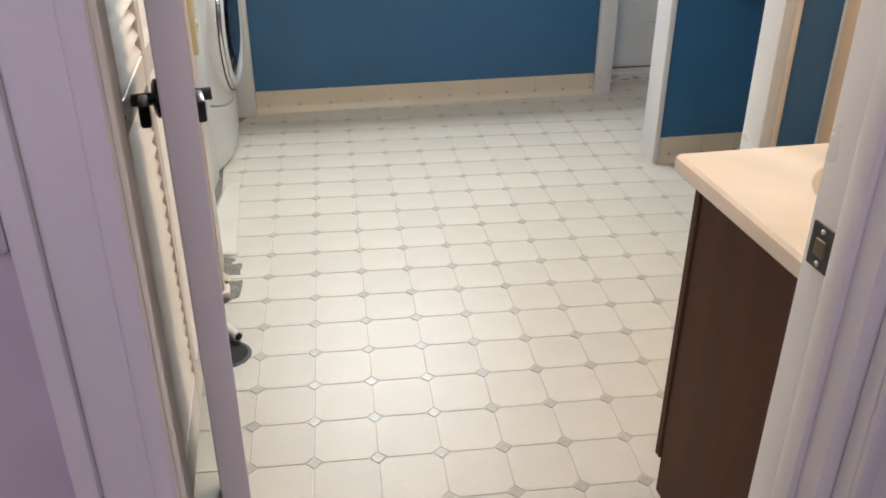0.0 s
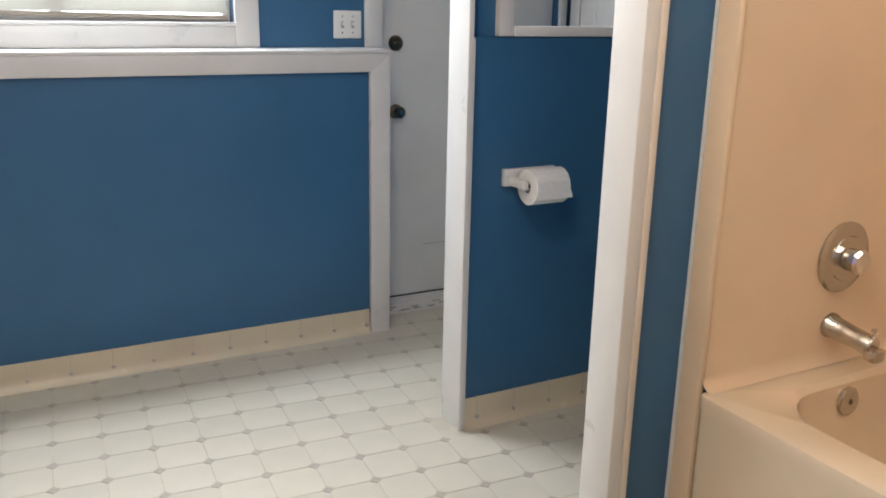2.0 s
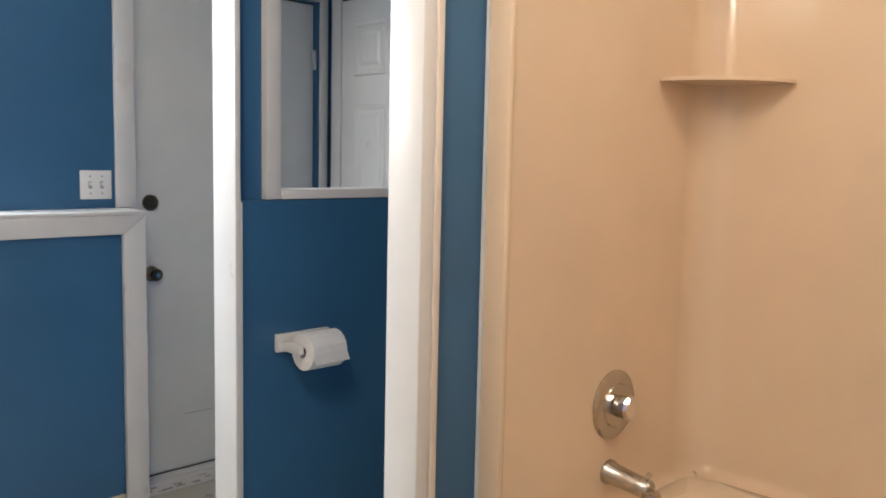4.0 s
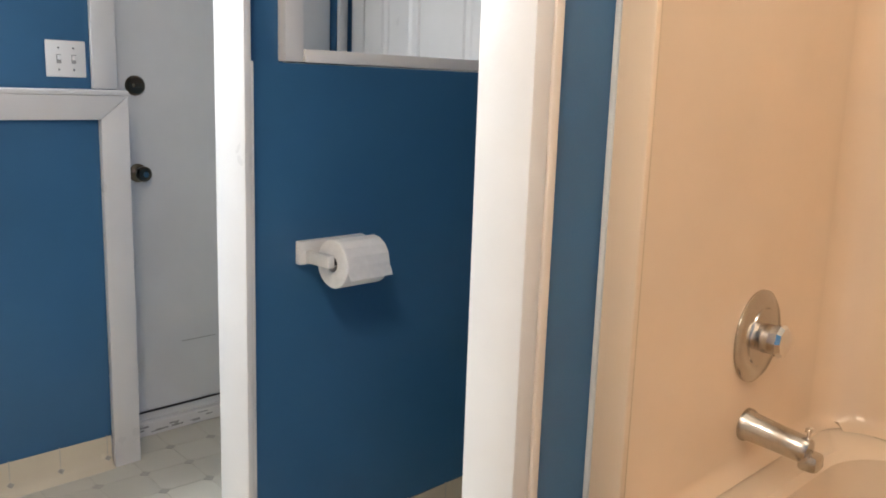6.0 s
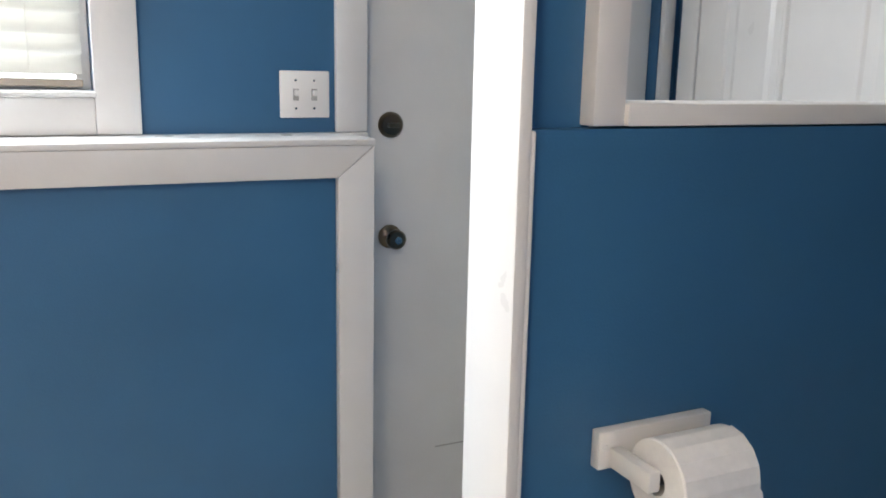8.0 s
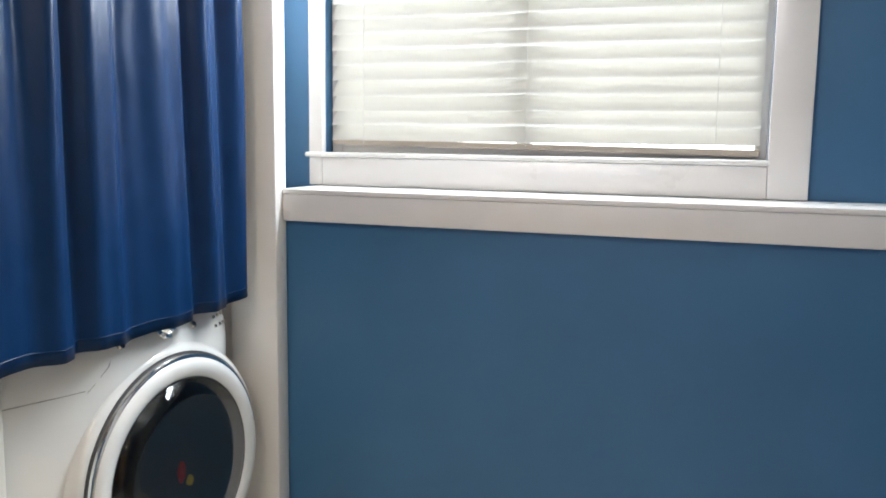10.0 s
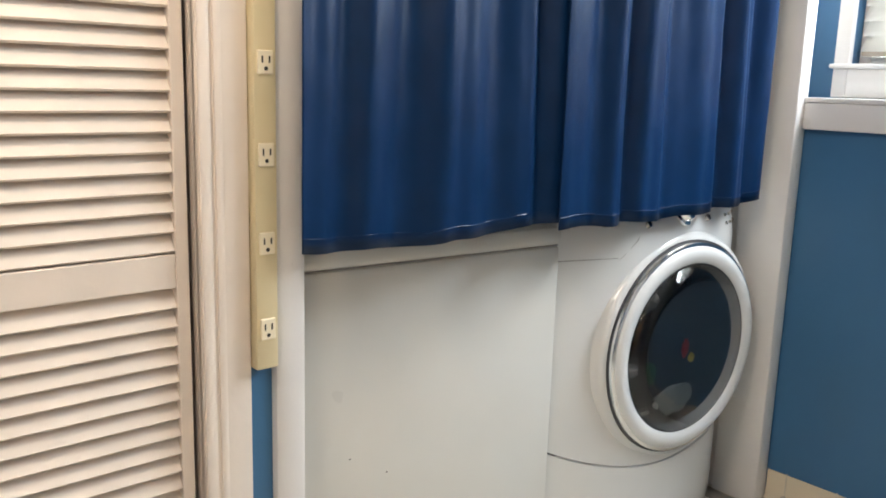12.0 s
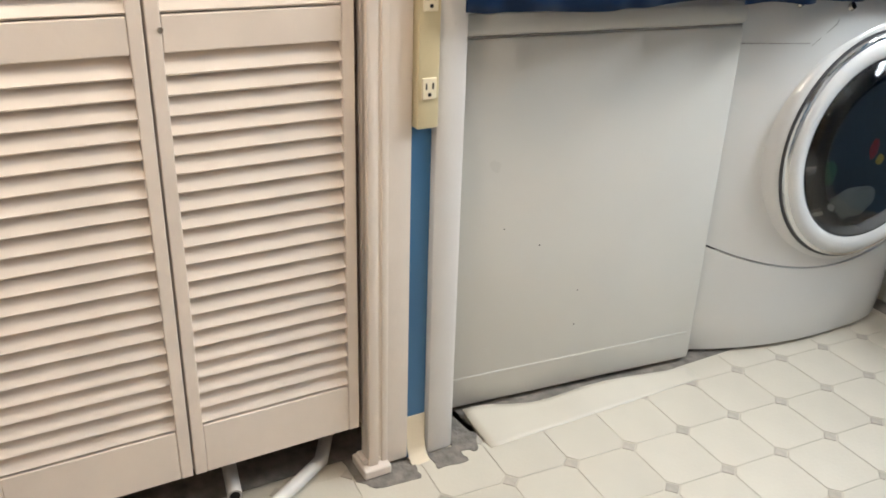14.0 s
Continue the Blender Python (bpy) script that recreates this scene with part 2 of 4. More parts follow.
for ya, yb in ((DY0 + 0.075, 3.600), (3.810, DY1 - 0.095)):
    for za, zb in ((0.20, 0.84), (0.97, 1.675), (1.805, 2.045)):
        bm = bmesh.new()
        rings = []
        for d, o in ((0.0, 0.0), (0.006, 0.007), (0.014, 0.007), (0.022, 0.0015), (0.045, 0.0015), (0.060, 0.0060)):
            x = XR - 0.0221 - o
            rings.append([(x, ya + d, za + d), (x, yb - d, za + d), (x, yb - d, zb - d), (x, ya + d, zb - d)])
        loft(bm, rings, False, True)
        part("panel", bm, WHITE, ed, "moulded door panel")

# posts and casings
def trim(name, bm, label, material=WHITE):
    return struct(name, bm, material, label, "trim", smooth=True)

trim("post_partition", boxes((1.515, 1.5335, 3.080, 3.206, 0, H), (1.5335, 1.541, 3.082, 3.0995, 0, 1.303), r=0.003), "white end board of the partition")
trim("post_divider", boxes((1.453, 1.492, 2.228, 2.336, 0, H), r=0.003), "white end board of the divider wall")
trim("post_divider_edge", boxes((1.4925, 1.511, 2.224, 2.2365, 0.11, H), r=0.003), "cream painted edge bead of the divider post", LOUVRE)
trim("post_alcove_left", boxes((-0.335, -0.236, 2.438, 2.502, 0.0, H), r=0.012), "white rounded post beside the washer")
trim("post_alcove_right", boxes((-0.270, -0.121, 3.998, 4.0585, 0.0, H), r=0.008), "white post between laundry alcove and window wall")
cas = trim("closet_casing", boxes((XL - 0.02, XL + 0.012, 2.300, 2.392, 0.012, 2.15), r=0.004), "cream moulded closet door casing", LOUVRE)
for a, b, c in ((2.300, 2.322, 0.022), (2.330, 2.345, 0.017)):
    part("moulding", boxes((XL, XL + c, a, b, 0.013, 2.15), r=0.004), LOUVRE, cas, smooth=True)
trim("closet_header", boxes((XL - 0.02, XL + 0.014, 0.94, 2.30, 2.05, 2.15), r=0.004), "cream closet head casing", LOUVRE)
# ledge, rail and lower frame of the window wall
def mitred(b, test, axis, value):
    bm = boxes(b)
    for v in bm.verts:
        if test(v.co):
            v.co[axis] = value
    bmesh.ops.bevel(bm, geom=bm.edges[:], offset=0.003, segments=2, profile=0.5, affect="EDGES")
    return bm


trim("chair_rail", mitred((-0.120, 1.694, 4.034, 4.0595, 1.129, 1.202), lambda p: p.x > 1.6 and p.z < 1.16, 0, 1.607), "white chair rail board under the ledge")
trim("ledge", boxes((-0.121, 1.696, 4.0325, YU - 0.003, 1.2025, 1.2165), r=0.003), "white painted ledge on top of the lower wall")
trim("lower_wall_return", boxes((1.686, 1.696, 4.06, YU, 0.0, 1.202), r=0.002), "white return board beside the back door")
trim("rail_end", mitred((1.607, 1.694, 4.034, 4.0595, 0.0, 1.201), lambda p: p.x < 1.65 and p.z > 0.5, 2, 1.129), "white vertical board ending the lower wall")
trim("door_casing", boxes((1.668, 1.748, 4.228, YU - 0.001, 1.218, 2.23), (1.748, 2.66, 4.228, YU - 0.001, 2.155, 2.23), (2.662, 2.70, 4.228, YU - 0.001, 0.0, 2.23), (1.698, 1.748, 4.22, YU - 0.001, 0.0, 1.216), r=0.003), "white casing round the back door")
trim("opening_frame", boxes((1.638, 1.688, 3.105, 3.205, 1.306, 2.12), (1.688, XR - 0.002, 3.098, 3.205, 1.306, 1.336), (1.690, XR - 0.02, 3.105, 3.205, 2.08, 2.12), (XR - 0.024, XR - 0.001, 3.105, 3.205, 1.336, 2.08), r=0.003), "white frame round the partition opening")
# doorway we come in by
trim("doorway_frame", boxes((-0.179, -0.160, 0.646, 0.774, 0, 2.06), (0.602, 0.635, 0.646, 0.774, 0, 2.06), (-0.160, 0.612, 0.646, 0.774, 2.06, 2.08), r=0.003), "white painted doorway jambs")
bm = boxes((-0.236, -0.142, 0.618, 0.645, 0, 2.16), (-0.236, -0.213, 0.606, 0.620, 0, 2.16), (-0.166, -0.144, 0.608, 0.620, 0, 2.16), (0.622, 0.735, 0.618, 0.645, 0, 2.16), (0.622, 0.648, 0.608, 0.620, 0, 2.16), (0.70, 0.735, 0.606, 0.62, 0, 2.16), r=0.005)
trim("hall_casing", bm, "pale lilac moulded casing on the hall side")
trim("doorway_stop", boxes((0.590, 0.602, 0.68, 0.712, 0, 2.06), r=0.003), "white door stops")


# ---- coved vinyl baseboard ----
def cove(name, ax, bx, y, along="x", sign=-1, h=0.106):
    """Runs from ax to bx; its back is at y; sign: the way it faces."""
    prof = [(0.0005, h), (0.004, h), (0.005, 0.05), (0.008, 0.028), (0.016, 0.012), (0.030, 0.004), (0.034, 0.0005)]
    bm = bmesh.new()
    rings = []
    for t in (ax, bx):
        rings.append([(t, y + sign * d, z) if along == "x" else (y + sign * d, t, z) for d, z in prof])
    loft(bm, rings, False, False, closed=False)
    ob = struct(name, bm, COVE, "cream vinyl curved up as a cove base", "baseboard", smooth=True)
    t = ax + 0.06
    while t < bx:
        for z, w, hh in ((0.075, 0.0012, 0.036), (0.034, 0.011, 0.008)):
            bm = bmesh.new()
            o = 0.0055 if z > 0.05 else 0.0085
            pts = [(-w, 0), (0, -hh), (w, 0), (0, hh)] if w > 0.005 else [(-w, -hh), (w, -hh), (w, hh), (-w, hh)]
            q = [(t + a, y + sign * (o + (0.006 if b < 0 and w > 0.005 else 0)), z + b) if along == "x" else (y + sign * (o + (0.006 if b < 0 and w > 0.005 else 0)), t + a, z + b) for a, b in pts]
            loft(bm, [q, [(p[0], p[1] - sign * 0.004, p[2]) if along == "x" else (p[0] - sign * 0.004, p[1], p[2]) for p in q]])
            part("tile_mark", bm, DIAMOND if w > 0.005 else LINE, ob)
        t += 0.15
    return ob


cove("baseboard_north", -0.120, 1.605, YF)
cove("baseboard_nook", 1.534, XR, 3.10)
cove("baseboard_divider", 1.507, 1.655, 2.237)
cove("baseboard_west", 2.394, 2.436, XL, "y", 1)
cove("baseboard_entry", 1.534, XR, 3.20, "x", 1)


# ---- window and blind ----
win = thing("window_1", 0.51, 4.3, 1.29, "white window with broad flat casing above the ledge", "window")
win["kind"] = "structure"
part("casing", boxes((-0.140, -0.098, 4.222, YU - 0.001, 1.218, 2.24), (1.115, 1.210, 4.222, YU - 0.001, 1.218, 2.24), (-0.098, 1.115, 4.222, YU - 0.001, 1.218, 1.299), (-0.098, 1.115, 4.222, YU - 0.001, 2.15, 2.24), r=0.003), WHITE, win, smooth=True)
part("sill", boxes((-0.146, 1.118, 4.205, 4.33, 1.300, 1.313), r=0.004), WHITE, win, smooth=True)
part("frame", boxes((-0.098, -0.066, 4.29, 4.36, 1.314, 2.15), (1.083, 1.113, 4.29, 4.36, 1.314, 2.15), (0.46, 0.50, 4.30, 4.35, 1.314, 2.15), (-0.066, 1.083, 4.29, 4.36, 1.314, 1.335), (-0.066, 1.083, 4.29, 4.36, 2.11, 2.15), r=0.003), WHITE, win, smooth=True)
for a, b in ((-0.066, 0.46), (0.50, 1.083)):
    p = part("pane", boxes((a, b, 4.322, 4.326, 1.335, 2.11)), PANE, win)
    p.visible_shadow = False
blind = thing("window_blind", 0.51, 4.27, 1.33, "white slatted blind, nearly closed, reaching almost to the sill", "blind")
bm = bmesh.new()
rings = []
W2 = 0.588
for x in (-W2, W2):
    rings.append([(x, -0.031 * c * 0.60 - 0.0016 * (1 - c * c) * 1.0, -0.031 * c * 0.78) for c in (-1, -0.5, 0, 0.5, 1)] + [(x, -0.031 * c * 0.60 - 0.0016 * (1 - c * c) + 0.0022, -0.031 * c * 0.78 + 0.0008) for c in (1, 0.5, 0, -0.5, -1)])
loft(bm, rings)
slat = part("slat", bm, SLAT, blind)
mesh = slat.data
bpy.data.objects.remove(slat)
rs = random.Random(3)
z = 1.372
while z < 2.09:
    s = new("slat", mesh)
    s.parent = blind
    s.location = Vector((0.508 + rs.uniform(-0.002, 0.002), 4.272 + rs.uniform(-0.001, 0.001), z)) - Vector(blind.location)
    s.rotation_euler = (rs.uniform(-0.05, 0.05), rs.uniform(-0.0025, 0.0025), 0)
    z += 0.0428
bm = boxes((-0.080, 1.096, 4.255, 4.290, 1.328, 1.345), r=0.004)
for v in bm.verts:
    v.co.z += (v.co.x - 0.5) * -0.012 + 0.002 + 0.003 * math.sin(v.co.x * 4)
part("bottom_rail", bm, RAILTAN, blind, "tan wooden bottom rail")
part("head_rail", boxes((-0.09, 1.105, 4.245, 4.288, 2.09, 2.14), r=0.003), SLAT, blind)
for x in (0.02, 0.50, 0.99):
    bm = bmesh.new()
    tube(bm, [(x, 4.253, 1.34), (x, 4.253, 2.1)], 0.0007, 6)
    part("cord", bm, SLAT, blind)
backdrop = struct("backdrop", boxes((-4, 5, 7.0, 7.1, -0.5, 5)), PLASTIC, "pale bright daylight outside the window", "backdrop")

# ---- back door ----
door = thing("door_1", 2.2, 4.3, 0.095, "pale grey flush back door, closed, with aged bronze knobs", "door")
door["kind"] = "structure"
part("leaf", boxes((1.752, 2.655, 4.285, 4.33, 0.063, 2.146), r=0.002), DOORW, door)
part("leaf_scuff", boxes((1.98, 2.12, 4.2835, 4.2865, 0.30, 0.3025)), GREYMARK, door, "grey scratch near the bottom")
for zz, r in ((0.934, 0.032), (1.231, 0.034)):
    bm = bmesh.new()
    if zz < 1:
        lathe(bm, [(0, r), (0.006, r), (0.012, 0.024), (0.016, 0.012), (0.030, 0.012), (0.034, 0.020), (0.042, 0.026), (0.055, 0.0265), (0.062, 0.022), (0.064, 0.012)], (1.832, 4.285, zz), (0, -1, 0))
        k = part("knob", bm, BRASS, door, "aged bronze round knob", smooth=True)
        bm = bmesh.new()
        lathe(bm, [(0, 0.011), (0.003, 0.010)], (1.832, 4.221, zz), (0, -1, 0), 16)
        part("knob_button", bm, BRUSHED, k)
    else:
        lathe(bm, [(0, r), (0.010, r * 0.98), (0.018, r * 0.8), (0.020, 0.01)], (1.832, 4.285, zz), (0, -1, 0))
        k = part("deadbolt", bm, BRASS, door, "aged bronze deadbolt", smooth=True)
        part("thumb_turn", boxes((1.815, 1.849, 4.252, 4.266, zz - 0.006, zz + 0.006), r=0.003), BRASS, k)
for zz in (0.3, 1.1, 1.89):
    part("hinge", boxes((2.648, 2.668, 4.268, 4.284, zz - 0.045, zz + 0.045), r=0.003), DOORW, door)
# dark strips put the shade under and over the leaf into colour
part("bottom_gap", boxes((1.752, 2.655, 4.279, 4.284, 0.0585, 0.0625)), DARK, door)
part("top_gap", boxes((1.752, 2.655, 4.2845, 4.33, 2.1465, 2.1515)), DARK, door)
th = struct("threshold", boxes((1.705, 2.69, 4.205, 4.34, 0.0, 0.050), (1.705, 2.69, 4.225, 4.34, 0.050, 0.058), r=0.004), WHITE, "scuffed white board under the back door", "threshold")
rs = random.Random(8)
for i in range(16):
    x, w, zz = rs.uniform(1.72, 2.2), rs.uniform(0.01, 0.05), rs.uniform(0.01, 0.042)
    part("scuff", boxes((x, x + w, 4.2035, 4.207, zz, zz + rs.uniform(0.002, 0.007))), GREYMARK, th)

# ---- inner door, standing open ----
d2 = thing("door_2", -0.112, 0.80, 0.0, "white painted inner door standing open with black lever", "door")
bm = boxes((-0.0175, 0.0175, 0.0, 0.68, 0.012, 2.03), r=0.002)
leaf = part("leaf", bm, WHITE, d2)
hb = []
for s in (1, -1):
    bm = bmesh.new()
    lathe(bm, [(0, 0.033), (0.006, 0.033), (0.010, 0.026), (0.012, 0.011), (0.05, 0.011)], (s * 0.0175, 0.615, 0.922), (s, 0, 0), 24)
    lv = part("rose", bm, BLACK, d2, "black round rose", smooth=True)
    part("lever", boxes((s * 0.044 - 0.009, s * 0.044 + 0.009, 0.545, 0.626, 0.912, 0.932), (s * 0.044 - 0.009, s * 0.044 + 0.009, 0.545, 0.562, 0.894, 0.930), r=0.005), BLACK, lv, "black lever handle", smooth=True)
for ob in d2.children:
    ob.matrix_parent_inverse = Matrix()
d2.rotation_euler = (0, 0, radians(7.6))
sp = thing("strike_plate", 0.611, 0.745, 0.9, "black strike plate in the doorway jamb", "strike plate")
part("plate", boxes((0.5985, 0.6025, 0.715, 0.762, 0.873, 0.929), r=0.001), BLACK, sp)
part("lip", boxes((0.596, 0.6015, 0.730, 0.750, 0.890, 0.912), r=0.002), BRASS, sp)
for zz in (0.880, 0.922):
    bm = bmesh.new()
    lathe(bm, [(0, 0.004), (0.0015, 0.003)], (0.5985, 0.741, zz), (-1, 0, 0), 12)
    part("screw", bm, BRUSHED, sp)

# ---- bifold louvre doors ----
bm = bmesh.new()
box(bm, -0.0035, 0.0035, -0.146, 0.146, -0.0190, 0.0190)
for v in bm.verts:
    v.co = Matrix.Rotation(radians(-32), 3, "Y") @ v.co
louvre_slat = bpy.data.meshes.new("slat")
bm.to_mesh(louvre_slat)
bm.free()
louvre_slat.materials.append(LOUVRE)
for i in range(4):
    y1 = 2.290 - 0.334 * i
    y0 = y1 - 0.330
    lab = "cream painted louvred bifold closet door panel, closed"
    pd = thing("bifold_door", XL - 0.018, y0, 0.1, lab, "closet door", "bifold panels of the closet")
    xa, xb = XL - 0.032, XL - 0.004
    for a, b in ((y0, y0 + 0.022), (y1 - 0.022, y1)):
        part("stile", boxes((xa, xb, a, b, 0.112, 2.05), r=0.002), LOUVRE, pd)
    for a, b in ((0.112, 0.216), (0.890, 0.946), (1.94, 2.05)):
        part("rail", boxes((xa + 0.001, xb - 0.001, y0 + 0.0225, y1 - 0.0225, a, b), r=0.002), LOUVRE, pd)
    for a, b in ((0.226, 0.890), (0.956, 1.94)):
        z = a + 0.010
        while z < b:
            s = new("slat", louvre_slat)
            s.parent = pd
            s.location = Vector((XL - 0.019, (y0 + y1) / 2, z)) - Vector(pd.location)
            z += 0.0318
    if i in (0, 2):
        bm = bmesh.new()
        lathe(bm, [(0, 0.005), (0.002, 0.004)], (xb, y0 + 0.020, 0.924), (1, 0, 0), 12)
        part("screw", bm, BRUSHED, pd)
# thin sheet behind the doors, darker than the vinyl
struct("closet_back_gap", boxes((-0.9, -0.30, 0.82, 2.35, 0.002, 0.004)), SUBFLOOR, "dark grey-brown closet floor", "floor")

# pipes, hole and torn vinyl by the closet
for pts, nm in (([(-0.62, 2.42 - 0.02, 0.022), (-0.30, 2.222, 0.020), (-0.185, 2.045, 0.018)], "long"), ([(-0.55, 2.05, 0.05), (-0.36, 2.045, 0.035), (-0.262, 2.030, 0.030)], "short")):
    t = thing("pvc_pipe", pts[0][0], pts[0][1], 0, "grey-white plastic pipe lying under the closet door", "pipe")
    bm = bmesh.new()
    tube(bm, pts, 0.0145, 16)
    b = part("tube", bm, PVC, t, smooth=True)
    p, q = Vector(pts[-1]), Vector(pts[-2])
    # dark disc on the end stands in for shade inside the pipe
    bm = bmesh.new()
    lathe(bm, [(0.0005, 0.0105), (0.0012, 0.0105)], p, (p - q).normalized(), 16)
    part("bore", bm, DARK, b, "dark open end")
hole = thing("floor_drain", -0.215, 1.985, 0, "dark open drain hole cut in the vinyl floor", "floor drain")
bm = bmesh.new()
lathe(bm, [(0.0025, 0.066), (0.0045, 0.064), (0.0046, 0.05)], (-0.215, 1.985, 0), (0, 0, 1), 32)
part("rim", bm, RUBBER, hole)
# no hole is cut: a dark disc on the vinyl paints its shade
bm = bmesh.new()
lathe(bm, [(0.0047, 0.056), (0.0052, 0.054)], (-0.215, 1.985, 0), (0, 0, 1), 32)
part("bore", bm, DARK, hole)


def scrap(name, pts, z, mtl, label, seed):
    rs = random.Random(seed)
    bm = bmesh.new()
    ring = []
    for (x0, y0), (x1, y1) in zip(pts, pts[1:] + pts[:1]):
        for k in range(5):
            u = k / 5
            ring.append((x0 + (x1 - x0) * u + rs.uniform(-0.003, 0.003), y0 + (y1 - y0) * u + rs.uniform(-0.003, 0.003)))
    loft(bm, [[(x, y, 0.0005) for x, y in ring], [(x, y, z) for x, y in ring]])
    return struct(name, bm, mtl, label, "floor")


scrap("bare_patch", [(-0.40, 2.500), (-0.222, 2.505), (-0.200, 2.545), (-0.255, 2.575), (-0.40, 2.570)], 0.0030, SUBFLOOR, "bare grey subfloor where vinyl is torn", 1)
scrap("bare_patch_casing", [(-0.32, 2.270), (-0.225, 2.270), (-0.185, 2.30), (-0.175, 2.395), (-0.23, 2.40), (-0.32, 2.36)], 0.0030, SUBFLOOR, "bare grey subfloor under the casing", 2)
scrap("bare_patch_post", [(-0.24, 2.44), (-0.185, 2.44), (-0.180, 2.51), (-0.24, 2.51)], 0.0032, SUBFLOOR, "bare grey subfloor round the post", 4)
scrap("bare_patch_dryer", [(-0.34, 3.94), (-0.20, 3.93), (-0.165, 3.995), (-0.34, 4.0)], 0.0030, SUBFLOOR, "bare brown subfloor by the post", 5)
scrap("bare_patch_machines", [(-0.9, 2.52), (-0.262, 2.56), (-0.262, 3.98), (-0.9, 3.98)], 0.0030, SUBFLOOR, "bare grey subfloor under the machines", 6)
sc = tagged(part("wood_scrap", boxes((-0.285, -0.215, 2.285, 2.345, 0.004, 0.026), (-0.275, -0.235, 2.29, 2.33, 0.026, 0.038), r=0.004), LOUVRE), "small broken painted wood scrap on the floor", "wood scrap")
# curled vinyl edge in front of the washer
bm = bmesh.new()
rows = []
n = 28
for k in range(9):
    u = k / 8
    row = []
    for i in range(n + 1):
        y = 2.575 + (3.19 - 2.575) * i / n
        lift = 0.020 * math.exp(-((y - 2.60) / 0.09) ** 2) + 0.013 * math.exp(-((y - 2.95) / 0.16) ** 2) + 0.002
        row.append((-0.195 - 0.052 * u - 0.075 * u * (3.19 - y) / 0.615 + 0.010 * math.exp(-((y - 2.78) / 0.08) ** 2) * u, y, 0.0022 + lift * u ** 1.8))
    rows.append(row)
loft(bm, rows, False, False, closed=False)
curl = struct("curled_vinyl", bm, CREAM, "cream vinyl edge curling up before the washer", "floor", smooth=True)
so = curl.modifiers.new("thick", "SOLIDIFY")
so.thickness, so.offset = 0.002, 0


# ---- washer ----
wa = thing("washing_machine", -0.6, 2.87, 0, "off-white top-loading washing machine with plain front panel", "washing machine")
part("cabinet", boxes((-0.86, -0.272, 2.530, 3.220, 0.014, 0.858), r=0.009), WASHW, wa, smooth=True)
part("top", boxes((-0.865, -0.268, 2.527, 3.223, 0.8605, 0.905), r=0.012), WASHW, wa, smooth=True)
# grey strip coloured as the shade between cabinet and top
part("top_gap", boxes((-0.85, -0.276, 2.535, 3.216, 0.858, 0.8605)), GREYMARK, wa)
part("control_panel", boxes((-0.865, -0.75, 2.530, 3.217, 0.906, 1.04), r=0.01), WASHW, wa, smooth=True)
part("kick_fold", boxes((-0.280, -0.2711, 2.548, 3.204, 0.090, 0.096), r=0.0015), WASHW, wa)
for yy in (2.56, 3.18):
    for xx in (-0.32, -0.80):
        bm = bmesh.new()
        lathe(bm, [(0.003, 0.02), (0.03, 0.016)], (xx, yy, 0), (0, 0, 1), 16)
        part("foot", bm, RUBBER, wa)
rs = random.Random(5)
for yy, zz in ((2.75, 0.40), (2.86, 0.27), (2.86, 0.18), (2.66, 0.45)):
    part("chip", boxes((-0.2735, -0.2712, yy, yy + 0.0025, zz, zz + 0.003)), DARK, wa, "small dark chip in the enamel")

# it stands a little askew, its near end pushed back
wa.matrix_world = Matrix.Translation((-0.272, 3.21, 0)) @ Matrix.Rotation(radians(-6.2), 4, "Z") @ Matrix.Translation((0.272, -3.21, 0)) @ Matrix.Translation(wa.location)

# ---- dryer ----
YC, HW = 3.612, 0.370


def front_x(y, z):
    u = min(1, (3.70 - y) / (3.70 - YC + HW)) if y < 3.70 else min(1, (y - 3.70) / (YC + HW - 3.70))
    bulge = 0.103 * (1 - u ** (2.2 if y < 3.70 else 4.0))
    if z < 0.10:
        bulge -= 0.010 * ((0.10 - z) / 0.10) ** 2
    if z > 0.80:
        bulge -= 0.035 * ((z - 0.80) / 0.125) ** 2
    return -0.300 + bulge


def seam_z(y):
    return 0.225 + 0.085 * min(1, abs((y - YC) / HW)) ** 2


def front_shell(zf0, zf1, nz=12, ny=36, close_top=True):
    rows = []
    for k in range(nz + 1):
        row = []
        for i in range(ny + 1):
            y = YC - HW + 2 * HW * i / ny
            a, b = zf0(y), zf1(y)
            z = a + (b - a) * k / nz
            row.append((front_x(y, z), y, z))
        row.append((-0.93, YC + HW, zf1(YC) if k == nz else row[-1][2]))
        row.insert(0, (-0.93, YC - HW, row[0][2]))
        rows.append(row)
    bm = bmesh.new()
    loft(bm, rows, True, True, closed=True)
    return bm


dr = thing("tumble_dryer", -0.6, YC, 0, "white front-loading dryer with rounded front and porthole door", "dryer")
body = part("cabinet", front_shell(lambda y: seam_z(y) + 0.003, lambda y: 0.925, 18), APPL, dr, smooth=True)
part("lower_panel", front_shell(lambda y: 0.012, lambda y: seam_z(y) - 0.003, 8), APPL, dr, "white bowed lower panel", smooth=True)
# dark band set back in the joint paints its shade; no seal there
part("seam", front_shell(lambda y: seam_z(y) - 0.004, lambda y: seam_z(y) + 0.004, 1), RUBBER, dr)
body.data.materials.append(RUBBER)
dr.children[-1].scale = (1, 1, 1)
for v in dr.children[-1].data.vertices:
    v.co.x -= 0.004
CD = (-0.208, 3.648, 0.538)
AX = Vector((1, -0.11, 0.0)).normalized()
bm = bmesh.new()
